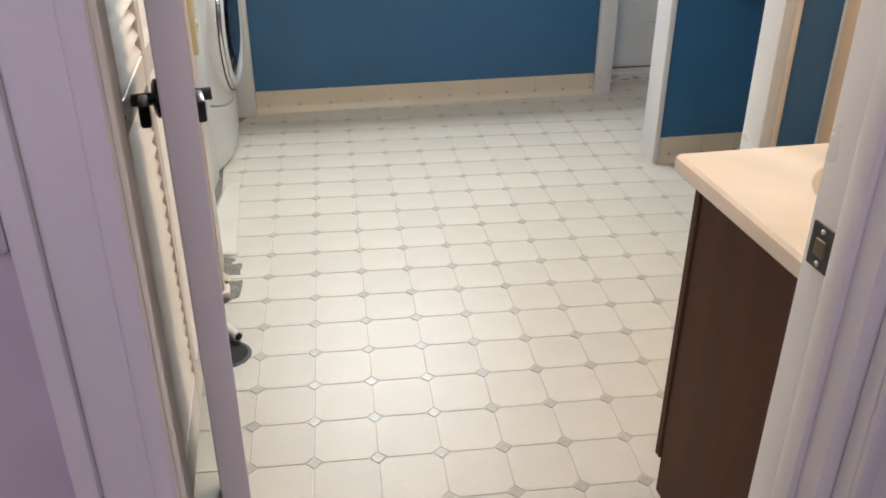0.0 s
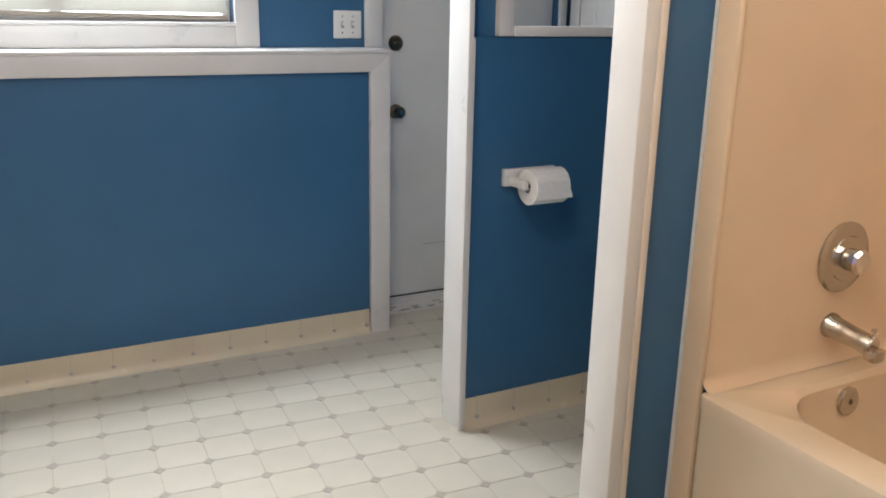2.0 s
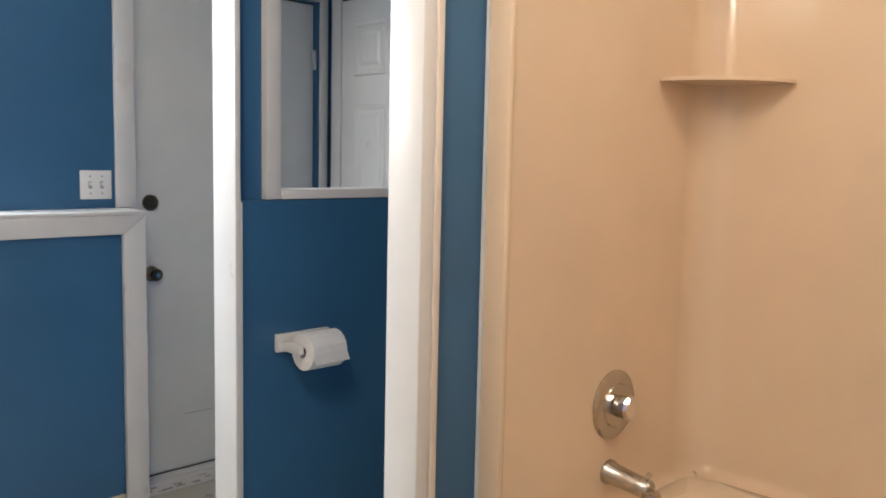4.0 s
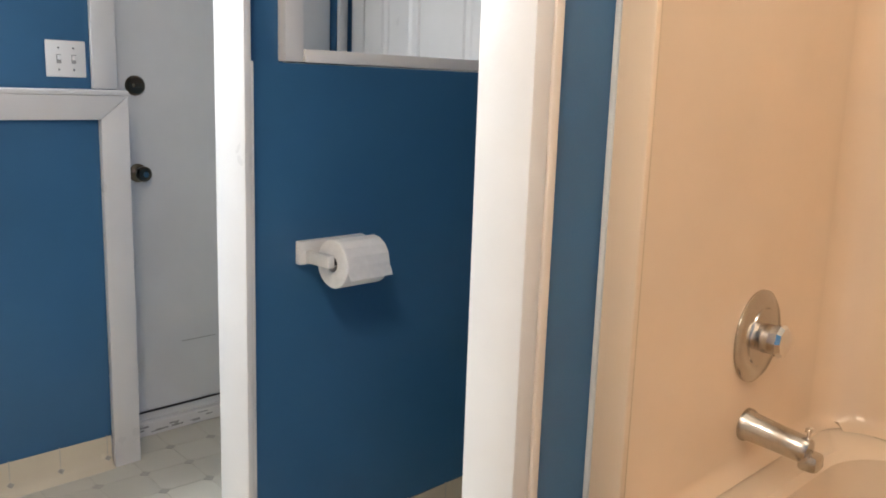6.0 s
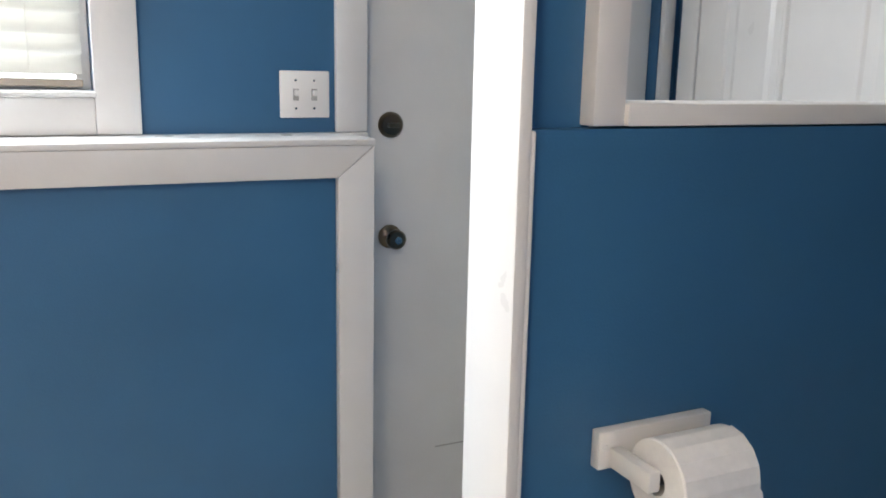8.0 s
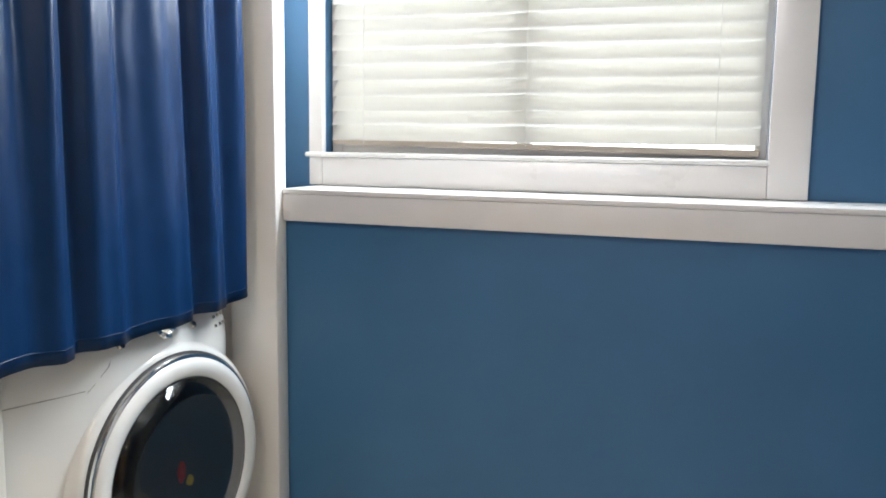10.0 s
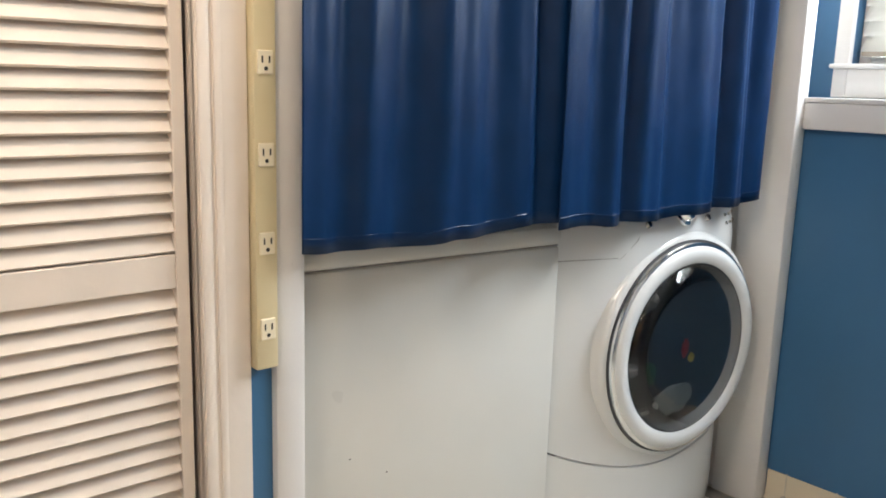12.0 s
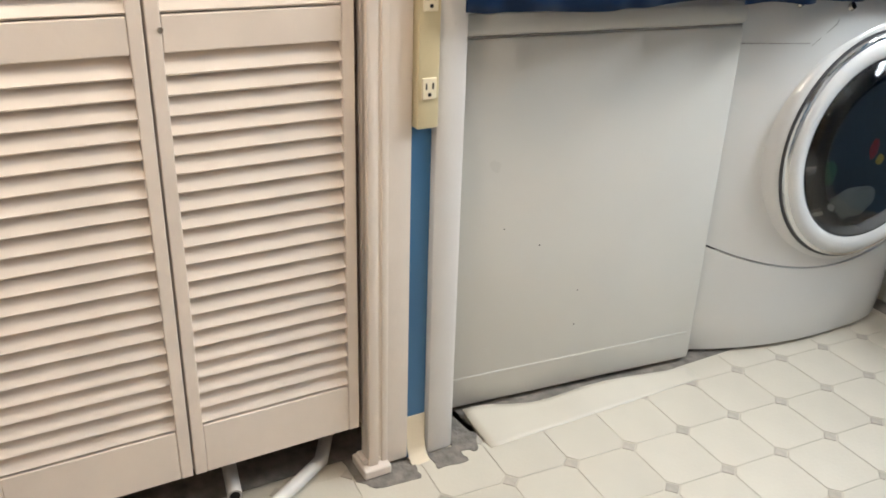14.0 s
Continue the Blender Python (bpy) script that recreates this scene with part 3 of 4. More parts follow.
lathe(bm, [(-0.03, 0.315), (0.004, 0.305), (0.013, 0.297), (0.018, 0.289)], CD, AX, 64)
part("door_surround", bm, APPL, dr, smooth=True)
bm = bmesh.new()
lathe(bm, [(0.016, 0.287), (0.0225, 0.286), (0.0235, 0.280), (0.024, 0.262)], CD, AX, 64)
part("door_seal", bm, RUBBER, dr, smooth=True)
bm = bmesh.new()
lathe(bm, [(0.022, 0.282), (0.030, 0.280), (0.034, 0.274), (0.034, 0.262)], CD, AX, 64, cap1=False)
part("chrome_ring", bm, CHROME, dr, "chrome ring round the door", smooth=True)
bm = bmesh.new()
lathe(bm, [(0.022, 0.273), (0.034, 0.272), (0.041, 0.264), (0.043, 0.252), (0.041, 0.236), (0.036, 0.228), (0.018, 0.225)], CD, AX, 64, False, False)
ring = part("door_ring", bm, APPL, dr, "white round door ring", smooth=True)
bm = bmesh.new()
lathe(bm, [(0.035, 0.2275), (0.032, 0.222), (0.024, 0.218), (0.020, 0.212)], CD, AX, 64, False, False)
part("inner_ring", bm, RUBBER, dr, "dark grey inner ring", smooth=True)
bm = bmesh.new()
lathe(bm, [(0.0325, 0.2225), (0.040, 0.15), (0.043, 0.08), (0.044, 0.001)], CD, AX, 64, False, True)
gl = part("door_glass", bm, SMOKED, dr, "smoked glass porthole", smooth=True)
so = gl.modifiers.new("thick", "SOLIDIFY")
so.thickness = 0.004
bm = bmesh.new()
lathe(bm, [(0.0185, 0.213), (0.0195, 0.213)], CD, AX, 48)
part("drum", bm, DRUM, dr)
for nm, c, m_, s in (("red", (0.008, -0.005, 0.0), RED, (0.006, 0.014, 0.026)), ("yellow", (0.008, 0.022, -0.03), SKIN, (0.006, 0.012, 0.013)), ("green", (0.008, -0.135, -0.055), GREEN, (0.006, 0.022, 0.035)), ("pile", (0.004, -0.02, -0.135), GREYCLOTH, (0.010, 0.105, 0.040))):
    bm = bmesh.new()
    bmesh.ops.create_icosphere(bm, subdivisions=3, radius=1)
    for v in bm.verts:
        k = 1 + 0.28 * noise.noise(v.co * 1.9 + Vector(c) * 40)
        v.co = Vector((CD[0] + 0.0190 + c[0] + 0.11 * c[1] + v.co.x * s[0], CD[1] + c[1] + v.co.y * s[1] * k, CD[2] * 1.022 + c[2] + v.co.z * s[2] * k))
    tagged(part("laundry", bm, m_, smooth=True), nm.replace("pile", "grey").capitalize() + " crumpled laundry behind the dryer glass", "laundry", "laundry in the dryer")


def on_front(y, z):
    return Vector((front_x(y, z), y, z))


bm = bmesh.new()
lathe(bm, [(0, 0.030), (0.006, 0.030), (0.012, 0.024), (0.026, 0.022), (0.029, 0.018)], on_front(3.635, 0.884) - Vector((0.004, 0, 0)), Vector((1, 0, 0.75)).normalized(), 32)
part("dial", bm, CHROME, dr, "chrome control dial", smooth=True)
for yy, zz, r in ((3.50, 0.872, 0.010), (3.74, 0.872, 0.010), (3.37, 0.878, 0.008)):
    bm = bmesh.new()
    lathe(bm, [(-0.004, r), (0.005, r * 0.85)], on_front(yy, zz), Vector((1, 0, 0.6)).normalized(), 16)
    part("button", bm, BRUSHED, dr, "small round button")
for k in range(4):
    for zz in (0.850, 0.872):
        bm = bmesh.new()
        lathe(bm, [(-0.004, 0.0055), (0.003, 0.0045)], on_front(3.835 + 0.026 * k, zz), Vector((1, 0, 0.4)).normalized(), 12)
        part("button", bm, BRUSHED, dr)
# moulded seams of the control panel, their shade drawn as thin grey tubes
for pts in ([(3.227, 0.795), (3.33, 0.795)], [(3.405, 0.79), (3.46, 0.835), (3.50, 0.90)], [(3.33, 0.795), (3.40, 0.795)]):
    bm = bmesh.new()
    tube(bm, [on_front(a, b) for a, b in pts], 0.0012, 6)
    part("panel_seam", bm, GREYMARK, dr)


dr.scale = (1.0, 1.0, 1.022)


# ---- curtains ----
def curtain(y0, y1, x0, bottom, seed, label):
    t = thing("curtain", x0, (y0 + y1) / 2, 0.9, label, "curtain", "curtains over the laundry alcove")
    rs = random.Random(seed)
    ph = [rs.uniform(0, 6.28) for _ in range(6)]
    ny, nz = 150, 40
    rows = []
    for k in range(nz + 1):
        u = k / nz
        row = []
        for i in range(ny + 1):
            v = i / ny
            y = y0 + (y1 - y0) * v
            zb = bottom(y)
            z = 2.15 + (zb - 2.15) * u
            sweep = y + 0.05 * (1 - u) * math.sin(3.1 * y + ph[5])
            a = 2 * math.pi * sweep / 0.178 + ph[0] + 1.1 * math.sin(2 * math.pi * y / 0.47 + ph[1]) + 0.5 * u
            ridge = math.sin(a) + 0.33 * math.sin(2 * a + 0.9)
            big = 0.55 + 0.45 * math.sin(2 * math.pi * y / 0.41 + ph[3])
            fold = (0.009 + 0.017 * big) * ridge + 0.005 * math.sin(2 * math.pi * sweep / 0.083 + ph[2]) * (1 - 0.5 * u)
            fold += 0.008 * noise.noise(Vector((sweep * 9, z * 1.6, seed))) + 0.002 * noise.noise(Vector((y * 30, z * 9, seed)))
            wob = 0.0025 * math.sin(2 * math.pi * y / 0.19 + ph[4])
            row.append((x0 + fold * (1.0 - 0.45 * u ** 2) + 0.012 * u, y + 0.006 * math.cos(2 * math.pi * y / 0.19 + ph[0]), z + wob * u))
        rows.append(row)
    bm = bmesh.new()
    loft(bm, rows, False, False, closed=False)
    c = part("cloth", bm, NAVY, t, smooth=True)
    c.data.shade_smooth()
    so = c.modifiers.new("thick", "SOLIDIFY")
    so.thickness = 0.0015
    hem = bmesh.new()
    tube(hem, [Vector(c.data.vertices[(nz - 1) * (ny + 1) + i].co) + Vector((0.0012, 0, -0.004)) for i in range(0, ny + 1, 2)], 0.0011, 5)
    part("hem", hem, NAVY, t, "stitched hem", smooth=True)
    return t


curtain(2.466, 3.135, -0.205, lambda y: 0.934 - 0.010 * math.sin((y - 2.5) * 6), 11, "navy satin curtain hanging over the washing machine")
curtain(3.085, 3.922, -0.180, lambda y: 0.924 + 0.016 * max(0, y - 3.1) - 0.016 * math.sin((y - 3.1) * 3.4), 23, "navy satin curtain hanging over the dryer")
rod = thing("curtain_rod", -0.2, 3.24, 2.16, "white curtain rod across the laundry alcove", "curtain rod")
bm = bmesh.new()
tube(bm, [(-0.195, 2.50, 2.16), (-0.195, 3.25, 2.16), (-0.195, 3.996, 2.16)], 0.012)
part("rod", bm, WHITE, rod, smooth=True)

# ---- power strip ----
ps = thing("power_strip", XL, 2.414, 0.733, "ivory metal power strip with a column of outlets", "power strip")
part("raceway", boxes((XL + 0.001, XL + 0.030, 2.3925, 2.4340, 0.733, 2.2), r=0.003), STRIPM, ps, smooth=True)
z = 0.805
while z < 2.15:
    o = part("outlet", boxes((XL + 0.026, XL + 0.034, 2.399, 2.427, z - 0.019, z + 0.019), r=0.002), IVORY, ps, "ivory three-pin outlet")
    # slots and earth hole: raised dark pieces coloured like the shade inside
    for a in (-0.0065, 0.0065):
        part("slot", boxes((XL + 0.033, XL + 0.0346, 2.413 + a - 0.0014, 2.413 + a + 0.0014, z - 0.001, z + 0.010)), DARK, o)
    bm = bmesh.new()
    lathe(bm, [(0, 0.0035), (0.0006, 0.0035)], (XL + 0.034, 2.413, z - 0.010), (1, 0, 0), 12)
    part("earth_hole", bm, DARK, o)
    z += 0.1495

# ---- light switch ----
sw = thing("light_switch", 1.60, YU, 1.309, "white double toggle light switch plate", "light switch")
part("plate", boxes((1.530, 1.654, YU - 0.0075, YU - 0.0005, 1.252, 1.365), r=0.003), PLASTIC, sw, smooth=True)
for x in (1.569, 1.615):
    # grey piece stands in for the shade round the toggle
    part("slot", boxes((x - 0.007, x + 0.007, YU - 0.0085, YU - 0.007, 1.294, 1.322)), GREYMARK, sw)
    bm = boxes((x - 0.0045, x + 0.0045, YU - 0.020, YU - 0.007, 1.305, 1.319), r=0.002)
    part("toggle", bm, PLASTIC, sw)
    for zz in (1.275, 1.342):
        bm = bmesh.new()
        lathe(bm, [(0, 0.003), (0.0012, 0.0025)], (x, YU - 0.0075, zz), (0, -1, 0), 12)
        part("screw", bm, BRUSHED, sw)

# ---- toilet paper ----
hx0, hx1, hz = 1.660, 1.858, 0.867
ho = thing("toilet_paper_holder", 1.81, 3.10, hz, "white painted wooden toilet paper holder on the blue wall", "toilet paper holder")
part("back_plate", boxes((hx0, hx1, 3.080, 3.0995, hz - 0.030, hz + 0.026), r=0.003), WHITE, ho, smooth=True)
for x in (hx0 + 0.026, hx1 - 0.016):
    part("arm", boxes((x - 0.010, x + 0.010, 2.992, 3.0795, hz - 0.026, hz + 0.004), r=0.004), WHITE, ho, smooth=True)
bm = bmesh.new()
lathe(bm, [(0, 0.012), (0.150, 0.012)], (hx0 + 0.037, 3.008, hz - 0.013), (1, 0, 0), 16)
part("spindle", bm, BLACK, ho, "dark spindle")
bm = bmesh.new()
lathe(bm, [(0, 0.005), (0.002, 0.004)], (hx0 + 0.012, 3.080, hz + 0.002), (0, -1, 0), 12)
part("screw", bm, WHITE, ho)
ro = thing("toilet_paper_roll", 1.81, 3.008, hz - 0.065, "white toilet paper roll with a loose sheet", "toilet paper")
rx0, rx1 = hx0 + 0.040, hx1 - 0.032
bm = bmesh.new()
lathe(bm, [(0, 0.019), (0.0, 0.056), (0.002, 0.0575), (rx1 - rx0 - 0.002, 0.0575), (rx1 - rx0, 0.056), (rx1 - rx0, 0.019), (0, 0.019)], (rx0, 3.008, hz - 0.020), (1, 0, 0), 40, False, False)
part("roll", bm, PAPER, ro, smooth=True)
rows = []
for k in range(10):
    a = radians(80 - 18 * k) if k < 5 else None
    for_x = (rx0 + 0.002, rx1 + 0.003 * (k > 5))
    if k < 5:
        rows.append([(x, 3.008 - 0.059 * math.cos(radians(90 - 22 * k)), hz - 0.020 + 0.059 * math.sin(radians(90 - 22 * k))) for x in for_x])
    else:
        rows.append([(x + 0.004 * (k - 5) / 4, 2.949 - 0.001 * (k - 5), hz - 0.020 - 0.006 * (k - 4)) for x in for_x])
bm = bmesh.new()
loft(bm, rows, False, False, closed=False)
sh = part("loose_sheet", bm, PAPER, ro)
so = sh.modifiers.new("thick", "SOLIDIFY")
so.thickness = 0.0008

# ---- bathtub and surround ----
TX0, TX1, TY0, TY1, TZ = 1.652, 2.535, 0.775, 2.168, 0.512


def rounded(x0, x1, y0, y1, r, z, n=8):
    pts = []
    for cx, cy, a0 in ((x1 - r, y1 - r, 0), (x0 + r, y1 - r, 90), (x0 + r, y0 + r, 180), (x1 - r, y0 + r, 270)):
        for k in range(n + 1):
            a = radians(a0 + 90 * k / n)
            pts.append((cx + r * math.cos(a), cy + r * math.sin(a), z))
    return pts


tub = thing("bathtub", 2.09, 1.46, 0, "almond alcove bathtub with rounded rim", "bathtub")
bm = bmesh.new()
loft(bm, [rounded(TX0 + 0.012, TX1, TY0, TY1, 0.02, 0.0), rounded(TX0 + 0.008, TX1, TY0, TY1, 0.02, TZ - 0.05), rounded(TX0, TX1, TY0, TY1, 0.022, TZ - 0.02), rounded(TX0 + 0.004, TX1 - 0.002, TY0 + 0.002, TY1 - 0.002, 0.022, TZ - 0.005), rounded(TX0 + 0.016, TX1 - 0.01, TY0 + 0.01, TY1 - 0.01, 0.03, TZ),
          rounded(TX0 + 0.105, TX1 - 0.06, TY0 + 0.08, TY1 - 0.092, 0.16, TZ), rounded(TX0 + 0.125, TX1 - 0.08, TY0 + 0.11, TY1 - 0.106, 0.16, TZ - 0.015), rounded(TX0 + 0.15, TX1 - 0.11, TY0 + 0.22, TY1 - 0.140, 0.15, 0.2), rounded(TX0 + 0.18, TX1 - 0.15, TY0 + 0.30, TY1 - 0.19, 0.14, 0.12), rounded(TX0 + 0.24, TX1 - 0.22, TY0 + 0.40, TY1 - 0.24, 0.12, 0.105)], True, True)
part("basin", bm, TUBMAT, tub, smooth=True)
bm = bmesh.new()
lathe(bm, [(0, 0.037), (0.006, 0.037), (0.010, 0.032), (0.011, 0.008)], (2.062, TY1 - 0.113, 0.452), Vector((0, -1, 0.12)).normalized(), 32)
ov = part("overflow_plate", bm, BRUSHED, tub, "brushed metal overflow plate", smooth=True)
bm = bmesh.new()
lathe(bm, [(0, 0.008), (0.002, 0.006)], (2.062, TY1 - 0.124, 0.453), Vector((0, -1, 0.12)).normalized(), 12)
part("screw", bm, BRASS, ov)
su = thing("tub_surround", 2.1, 2.18, TZ, "glossy almond moulded tub surround panels", "tub surround")
bm = bmesh.new()
# one moulded sheet: end panel, rounded corner, back panel, rounded corner, near end
path = [(1.666, 2.170)] + [(TX1 - 0.10 + 0.10 * math.sin(radians(a)), 2.170 - 0.10 + 0.10 * math.cos(radians(a))) for a in range(0, 91, 10)] + [(TX1 - 0.10 + 0.10 * math.cos(radians(a)), TY0 + 0.10 - 0.10 * math.sin(radians(a))) for a in range(0, 91, 10)] + [(1.666, TY0)]
rows = []
for z, o in ((TZ + 0.001, 0.03), (TZ + 0.012, 0.012), (TZ + 0.035, 0.0), (1.2, 0.0), (1.66, 0.0), (2.1, 0.0)):
    row = []
    for i, (x, y) in enumerate(path):
        c = Vector((2.05, 1.46))
        d = (c - Vector((x, y)))
        nx = -o if i > 5 and i < len(path) - 5 else 0
        ny = -o if y > 2.0 else (o if y < 0.9 else 0)
        row.append((x + nx, y + ny, z))
    rows.append(row)
loft(bm, rows, False, False, closed=False)
bmesh.ops.recalc_face_normals(bm, faces=bm.faces)
sp_ = part("panel", bm, ALMOND, su, smooth=True)
part("edge_bead", boxes((1.656, 1.676, 2.165, 2.236, 0.0, 2.12), r=0.008), ALMOND, su, smooth=True)
part("caulk", boxes((1.651, 1.657, 2.227, 2.236, 0.11, 2.12)), DOORW, su, "grey caulk line")
part("top_edge", boxes((1.666, TX1, 2.166, 2.236, 2.10, 2.13), r=0.006), ALMOND, su)
shx, shy, shz = TX1 - 0.003, 2.167, 1.672
bm = bmesh.new()
ring = [(shx, shy)] + [(shx - 0.26 * math.cos(radians(a)), shy - 0.26 * math.sin(radians(a))) for a in range(0, 91, 6)]
loft(bm, [[(x, y, shz - 0.010) for x, y in ring], [(x, y, shz) for x, y in ring]])
part("corner_shelf", bm, ALMOND, su, smooth=True)
fc = thing("shower_valve", 2.08, 2.15, 0.795, "round chrome shower valve with lever handle", "shower valve")
bm = bmesh.new()
lathe(bm, [(0, 0.094), (0.004, 0.094), (0.010, 0.086), (0.013, 0.060), (0.016, 0.058), (0.020, 0.030), (0.045, 0.028)], (2.118, 2.170, 0.794), (0, -1, 0), 48)
part("escutcheon", bm, BRUSHED, fc, "brushed round escutcheon", smooth=True)
bm = bmesh.new()
lathe(bm, [(0.030, 0.020), (0.034, 0.030), (0.052, 0.034), (0.060, 0.028), (0.063, 0.01)], (2.118, 2.170, 0.794), (0, -1, 0), 10)
hd = part("handle", bm, CHROME, fc, "faceted clear chrome knob", smooth=False)
part("lever", boxes((2.112, 2.124, 2.112, 2.127, 0.762, 0.794), r=0.003), CHROME, hd)
spo = thing("tub_spout", 2.08, 2.15, 0.60, "brushed nickel tub spout with diverter", "tub spout")
bm = bmesh.new()
lathe(bm, [(0, 0.034), (0.010, 0.034), (0.016, 0.030), (0.085, 0.027), (0.125, 0.027), (0.135, 0.022), (0.137, 0.01)], (2.105, 2.170, 0.612), Vector((0, -1, -0.12)).normalized(), 32)
b = part("spout", bm, BRUSHED, spo, smooth=True)
part("outlet", boxes((2.084, 2.126, 2.012, 2.052, 0.560, 0.596), r=0.010), BRUSHED, b, smooth=True)
bm = bmesh.new()
lathe(bm, [(0, 0.004), (0.016, 0.004), (0.017, 0.008), (0.024, 0.008), (0.026, 0.004)], (2.105, 2.040, 0.618), (0, 0, 1), 16)
part("diverter", bm, CHROME, spo, smooth=True)

# ---- vanity ----
va = thing("vanity_cabinet", 1.1, 1.03, 0, "dark brown bathroom vanity cabinet with plain end panel", "vanity cabinet")
part("carcass", boxes((0.738, 1.60, 0.775, 1.270, 0.0, 0.752), r=0.002), BROWN, va)
part("face_frame", boxes((0.734, 1.602, 1.271, 1.292, 0.09, 0.752), r=0.003), BROWN, va, "darker brown face frame edge")
for x0 in (0.78, 1.19):
    d = part("cabinet_door", boxes((x0, x0 + 0.38, 1.292, 1.308, 0.14, 0.72), r=0.004), BROWN, va)
    bm = bmesh.new()
    lathe(bm, [(0, 0.006), (0.012, 0.006), (0.018, 0.014), (0.024, 0.012)], (x0 + (0.34 if x0 < 1 else 0.04), 1.308, 0.60), (0, 1, 0), 16)
    part("knob", bm, BRASS, d)
ct = thing("vanity_countertop", 1.12, 1.03, 0.766, "almond cultured marble countertop with moulded oval basin", "countertop")
CX, CY = 1.085, 1.045
n = 64


def oval(a, b, z):
    return [(CX + a * math.cos(2 * math.pi * i / n), CY + b * math.sin(2 * math.pi * i / n), z) for i in range(n)]


def square_ring(x0, x1, y0, y1, z):
    out = []
    for i in range(n):
        c, s = math.cos(2 * math.pi * i / n), math.sin(2 * math.pi * i / n)
        k = 1 / max(abs(c), abs(s))
        out.append((CX + (x1 - CX if c > 0 else CX - x0) * c * k, CY + (y1 - CY if s > 0 else CY - y0) * s * k, z))
    return out


bm = bmesh.new()
A = (0.700, 1.62, 0.773, 1.318)
loft(bm, [square_ring(A[0] + 0.004, A[1], A[2], A[3] - 0.004, 0.766), square_ring(*A, 0.772), square_ring(*A, 0.796), square_ring(A[0] + 0.005, A[1] - 0.005, A[2], A[3] - 0.005, 0.803),
          oval(0.262, 0.215, 0.803), oval(0.258, 0.211, 0.8055), oval(0.250, 0.203, 0.8055), oval(0.244, 0.197, 0.801), oval(0.225, 0.180, 0.790), oval(0.19, 0.145, 0.74), oval(0.12, 0.09, 0.69), oval(0.03, 0.03, 0.675)], True, True)
part("slab", bm, COUNTER, ct, smooth=True)
part("backsplash", boxes((0.70, 1.62, 0.771, 0.792, 0.803, 0.90), r=0.004), COUNTER, ct)

ct.location.z -= 0.013

# ---- toilet ----
to = thing("toilet", 2.4, 2.64, 0, "white ceramic toilet with tank and closed lid", "toilet")
bm = bmesh.new()
loft(bm, [rounded(2.545, 2.715, 2.42, 2.86, 0.03, 0.40), rounded(2.53, 2.72, 2.41, 2.87, 0.035, 0.55), rounded(2.52, 2.722, 2.405, 2.875, 0.035, 0.735)])
part("tank", bm, CERAMIC, to, smooth=True)
bm = bmesh.new()
loft(bm, [rounded(2.510, 2.724, 2.395, 2.885, 0.035, 0.736), rounded(2.500, 2.726, 2.388, 2.893, 0.04, 0.745), rounded(2.500, 2.726, 2.388, 2.893, 0.04, 0.762), rounded(2.525, 2.72, 2.41, 2.87, 0.04, 0.785)])
part("tank_lid", bm, CERAMIC, to, smooth=True)
lv = part("flush_lever", boxes((2.500, 2.521, 2.835, 2.862, 0.685, 0.710), (2.497, 2.506, 2.770, 2.855, 0.690, 0.704), r=0.004), CHROME, to, "chrome flush lever", smooth=True)


def egg(cx, cy, a, b, z, n=40):
    return [(cx - a * math.cos(2 * math.pi * i / n) * (1.0 if math.cos(2 * math.pi * i / n) > 0 else 1.02), cy + b * math.sin(2 * math.pi * i / n), z) for i in range(n)]


bm = bmesh.new()
loft(bm, [egg(2.33, 2.64, 0.20, 0.11, 0.0), egg(2.33, 2.64, 0.18, 0.10, 0.10), egg(2.31, 2.64, 0.20, 0.13, 0.25), egg(2.225, 2.64, 0.26, 0.175, 0.36), egg(2.225, 2.64, 0.28, 0.185, 0.395)])
part("bowl", bm, CERAMIC, to, smooth=True)
bm = bmesh.new()
loft(bm, [egg(2.225, 2.64, 0.282, 0.188, 0.397), egg(2.225, 2.64, 0.287, 0.192, 0.405), egg(2.225, 2.64, 0.284, 0.19, 0.416)])
part("seat", bm, PLASTIC, to, smooth=True)
bm = bmesh.new()
loft(bm, [egg(2.225, 2.64, 0.284, 0.19, 0.418), egg(2.225, 2.64, 0.288, 0.193, 0.426), egg(2.225, 2.64, 0.275, 0.18, 0.440), egg(2.225, 2.64, 0.2, 0.12, 0.446)])
part("seat_lid", bm, PLASTIC, to, smooth=True)

# ---- wall cabinet over the toilet ----
CB = (2.32, 2.728, 2.40, 3.065, 1.378)
wc = thing("wall_cabinet", 2.62, 2.73, CB[4], "dark cherry wooden wall cabinet hung above the toilet", "wall cabinet")
part("carcass", boxes((CB[0], CB[1], CB[2], CB[3], CB[4] + 0.03, 2.05), r=0.003), CHERRY, wc)
part("base_moulding", boxes((CB[0] - 0.022, CB[1], CB[2], CB[3] + 0.018, CB[4], CB[4] + 0.029), r=0.006), CHERRY, wc, smooth=True)
for y0 in (2.415, 2.735):
    dd = part("cabinet_door", boxes((CB[0] - 0.020, CB[0] - 0.001, y0, y0 + 0.310, CB[4] + 0.045, 2.03), r=0.004), CHERRY, wc)
    part("door_panel", boxes((CB[0] - 0.024, CB[0] - 0.019, y0 + 0.055, y0 + 0.255, CB[4] + 0.10, 1.98), r=0.002), CHERRY, dd)
bm = bmesh.new()
lathe(bm, [(0, 0.006), (0.012, 0.006), (0.018, 0.014), (0.026, 0.012)], (CB[0] - 0.020, 2.765, 1.47), (-1, 0, 0), 16)
part("knob", bm, CERAMIC, dd, "white round knob", smooth=True)
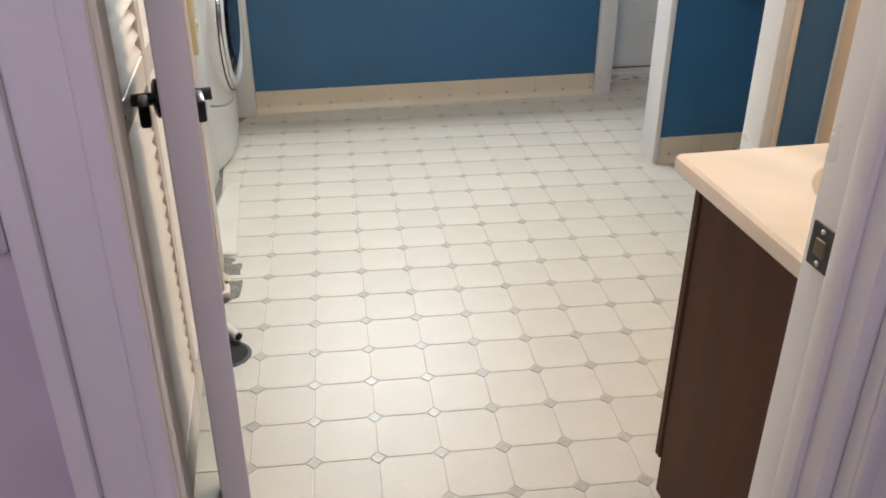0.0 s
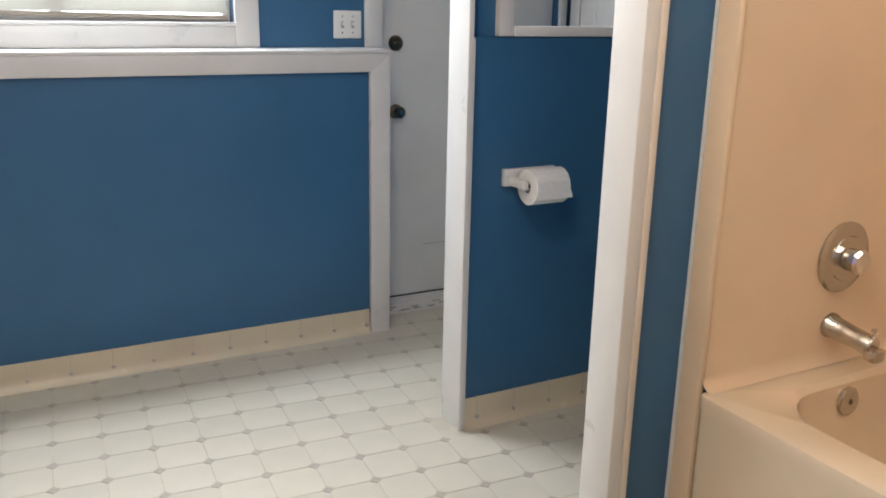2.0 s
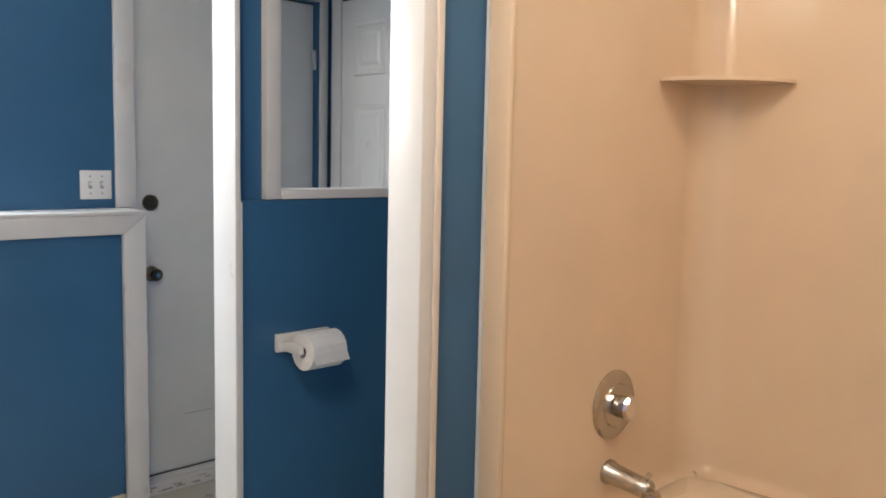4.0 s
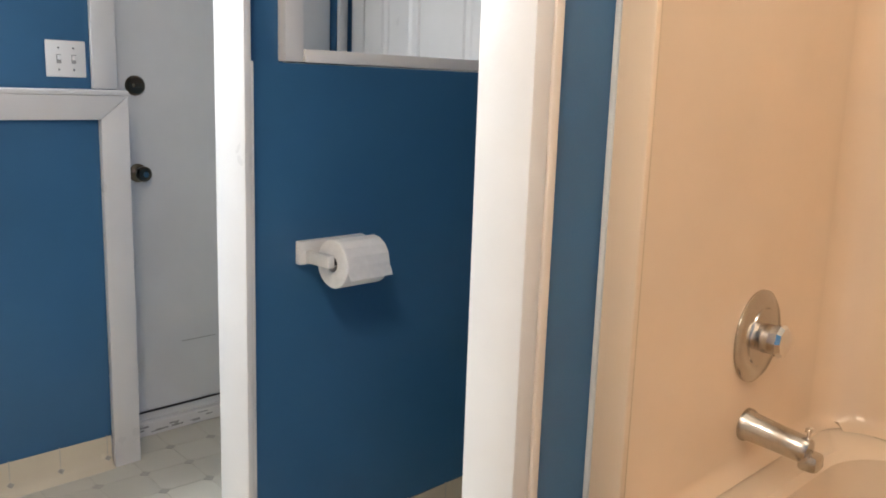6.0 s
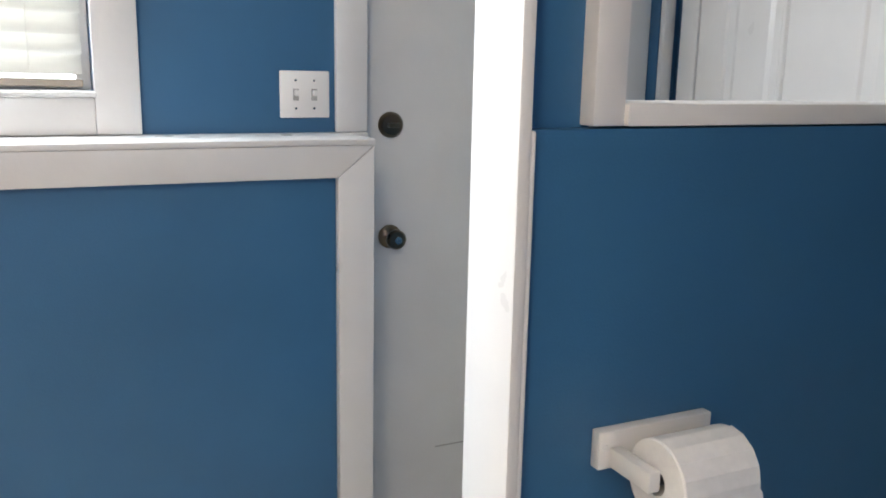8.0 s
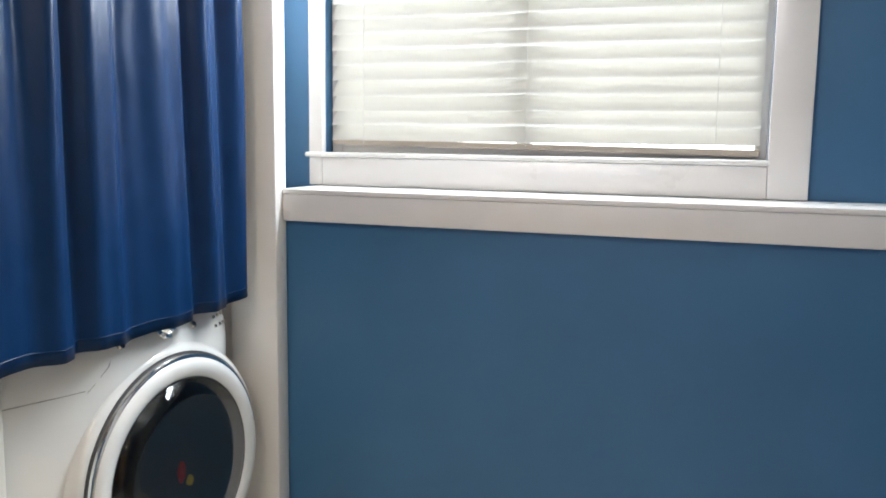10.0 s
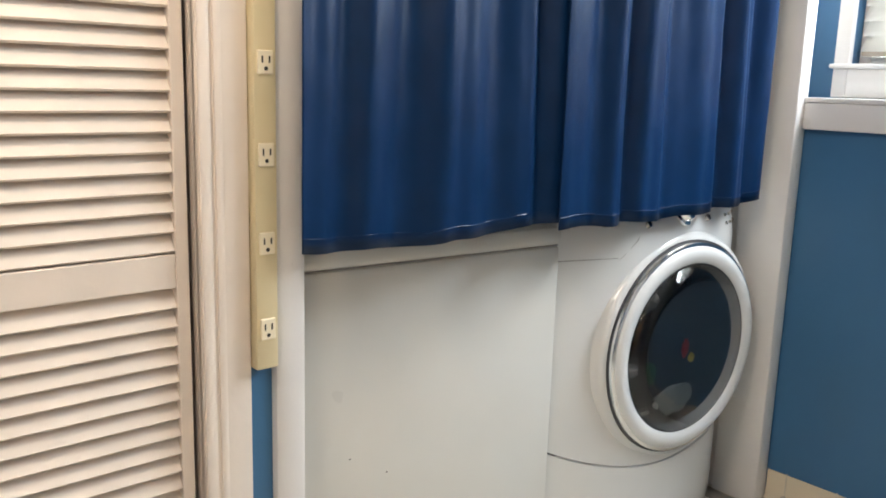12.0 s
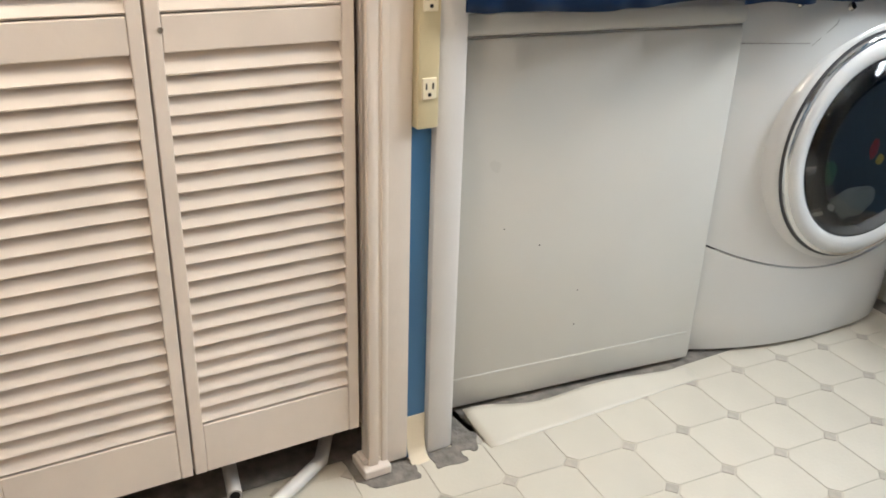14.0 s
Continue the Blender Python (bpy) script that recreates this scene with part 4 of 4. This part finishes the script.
part("side_panel_frame", boxes((CB[0] + 0.002, CB[0] + 0.05, CB[3], CB[3] + 0.008, CB[4] + 0.04, 2.03), (CB[0] + 0.05, CB[1] - 0.002, CB[3], CB[3] + 0.008, CB[4] + 0.04, CB[4] + 0.10), r=0.002), CHERRY, wc)

# ---- ceiling lights: unseen fixtures added over the two warm lamps ----
for x, y in ((0.42, 1.75), (1.95, 1.25)):
    cl = thing("ceiling_light", x, y, H, "flush round white ceiling light, unseen and assumed", "ceiling light", "ceiling lights")
    bm = bmesh.new()
    lathe(bm, [(0, 0.15), (0.02, 0.15), (0.025, 0.13)], (x, y, H), (0, 0, -1), 32)
    part("base", bm, WHITE, cl, smooth=True)

# ---- vinyl tiles, last ----
P, TURN = 0.14946, 0.0
UX, VX = Vector((0.99762, -0.0689, 0)), Vector((0.0689, 0.99762, 0))   # the sheet lies a little out of square with the walls
O = Vector((0.182, 2.0858, 0))   # a diamond
C, J = 0.0205, 0.0015


def flat_tile(name, pts, h, bev, material):
    bm = bmesh.new()
    c = 1 - bev
    pts = [(x * UX.x + y * VX.x, x * UX.y + y * VX.y) for x, y in pts]
    loft(bm, [[(x, y, 0.0002) for x, y in pts], [(x, y, h * 0.6) for x, y in pts], [(x * c, y * c, h) for x, y in pts]], False, True)
    me = bpy.data.meshes.new(name)
    bm.to_mesh(me)
    bm.free()
    me.materials.append(material)
    return me


a, b = P / 2 - J, P / 2 - C - J * 0.6
octo = flat_tile("tile", [(a, -b), (a, b), (b, a), (-b, a), (-a, b), (-a, -b), (-b, -a), (b, -a)], 0.0016, 0.012, CREAM)
c = C - J * 1.6
diam = flat_tile("diamond_tile", [(c, 0), (0, c), (-c, 0), (0, -c)], 0.0016, 0.06, DIAMOND)
rot = Matrix.Rotation(TURN, 4, "Z")


def near(x, y):
    return -0.26 < x < 1.52 and 0.9 < y < 4.04 and (x > -0.255 or y < 2.5)


def seen(x, y):
    if x > 1.5 and (2.15 < y < 2.24 or 3.1 < y < 3.2):
        return False
    return (-0.3 < x < 2.72 and 2.3 < y < 4.2) or (-0.3 < x < 1.68 and -0.2 < y <= 2.3)


rest = {0: [], 1: []}
count = {0: 0, 1: 0}
for i in range(-22, 22):
    for j in range(-26, 20):
        for kind, off in ((0, 0.5), (1, 0.0)):
            p = O + UX * P * (i + off) + VX * P * (j + off)
            if not seen(p.x, p.y):
                continue
            if near(p.x, p.y) and count[kind] < 300:
                count[kind] += 1
                t = new("diamond_tile" if kind else "tile", diam if kind else octo)
                t.parent = floor
                t.matrix_basis = Matrix.Translation(p) @ rot
            else:
                rest[kind].append(p)
for kind in (0, 1):
    src = diam if kind else octo
    V, F = [], []
    for p in rest[kind]:
        k = len(V)
        V += [tuple(Matrix.Translation(p) @ rot @ v.co) for v in src.vertices]
        F += [tuple(k + q for q in f.vertices) for f in src.polygons]
    me = bpy.data.meshes.new("outer_tiles")
    me.from_pydata(V, [], F)
    me.materials.append(DIAMOND if kind else CREAM)
    ob = new("outer_diamond_tiles" if kind else "outer_tiles", me)
    ob.parent = floor
    ob["kind"] = "stuff"
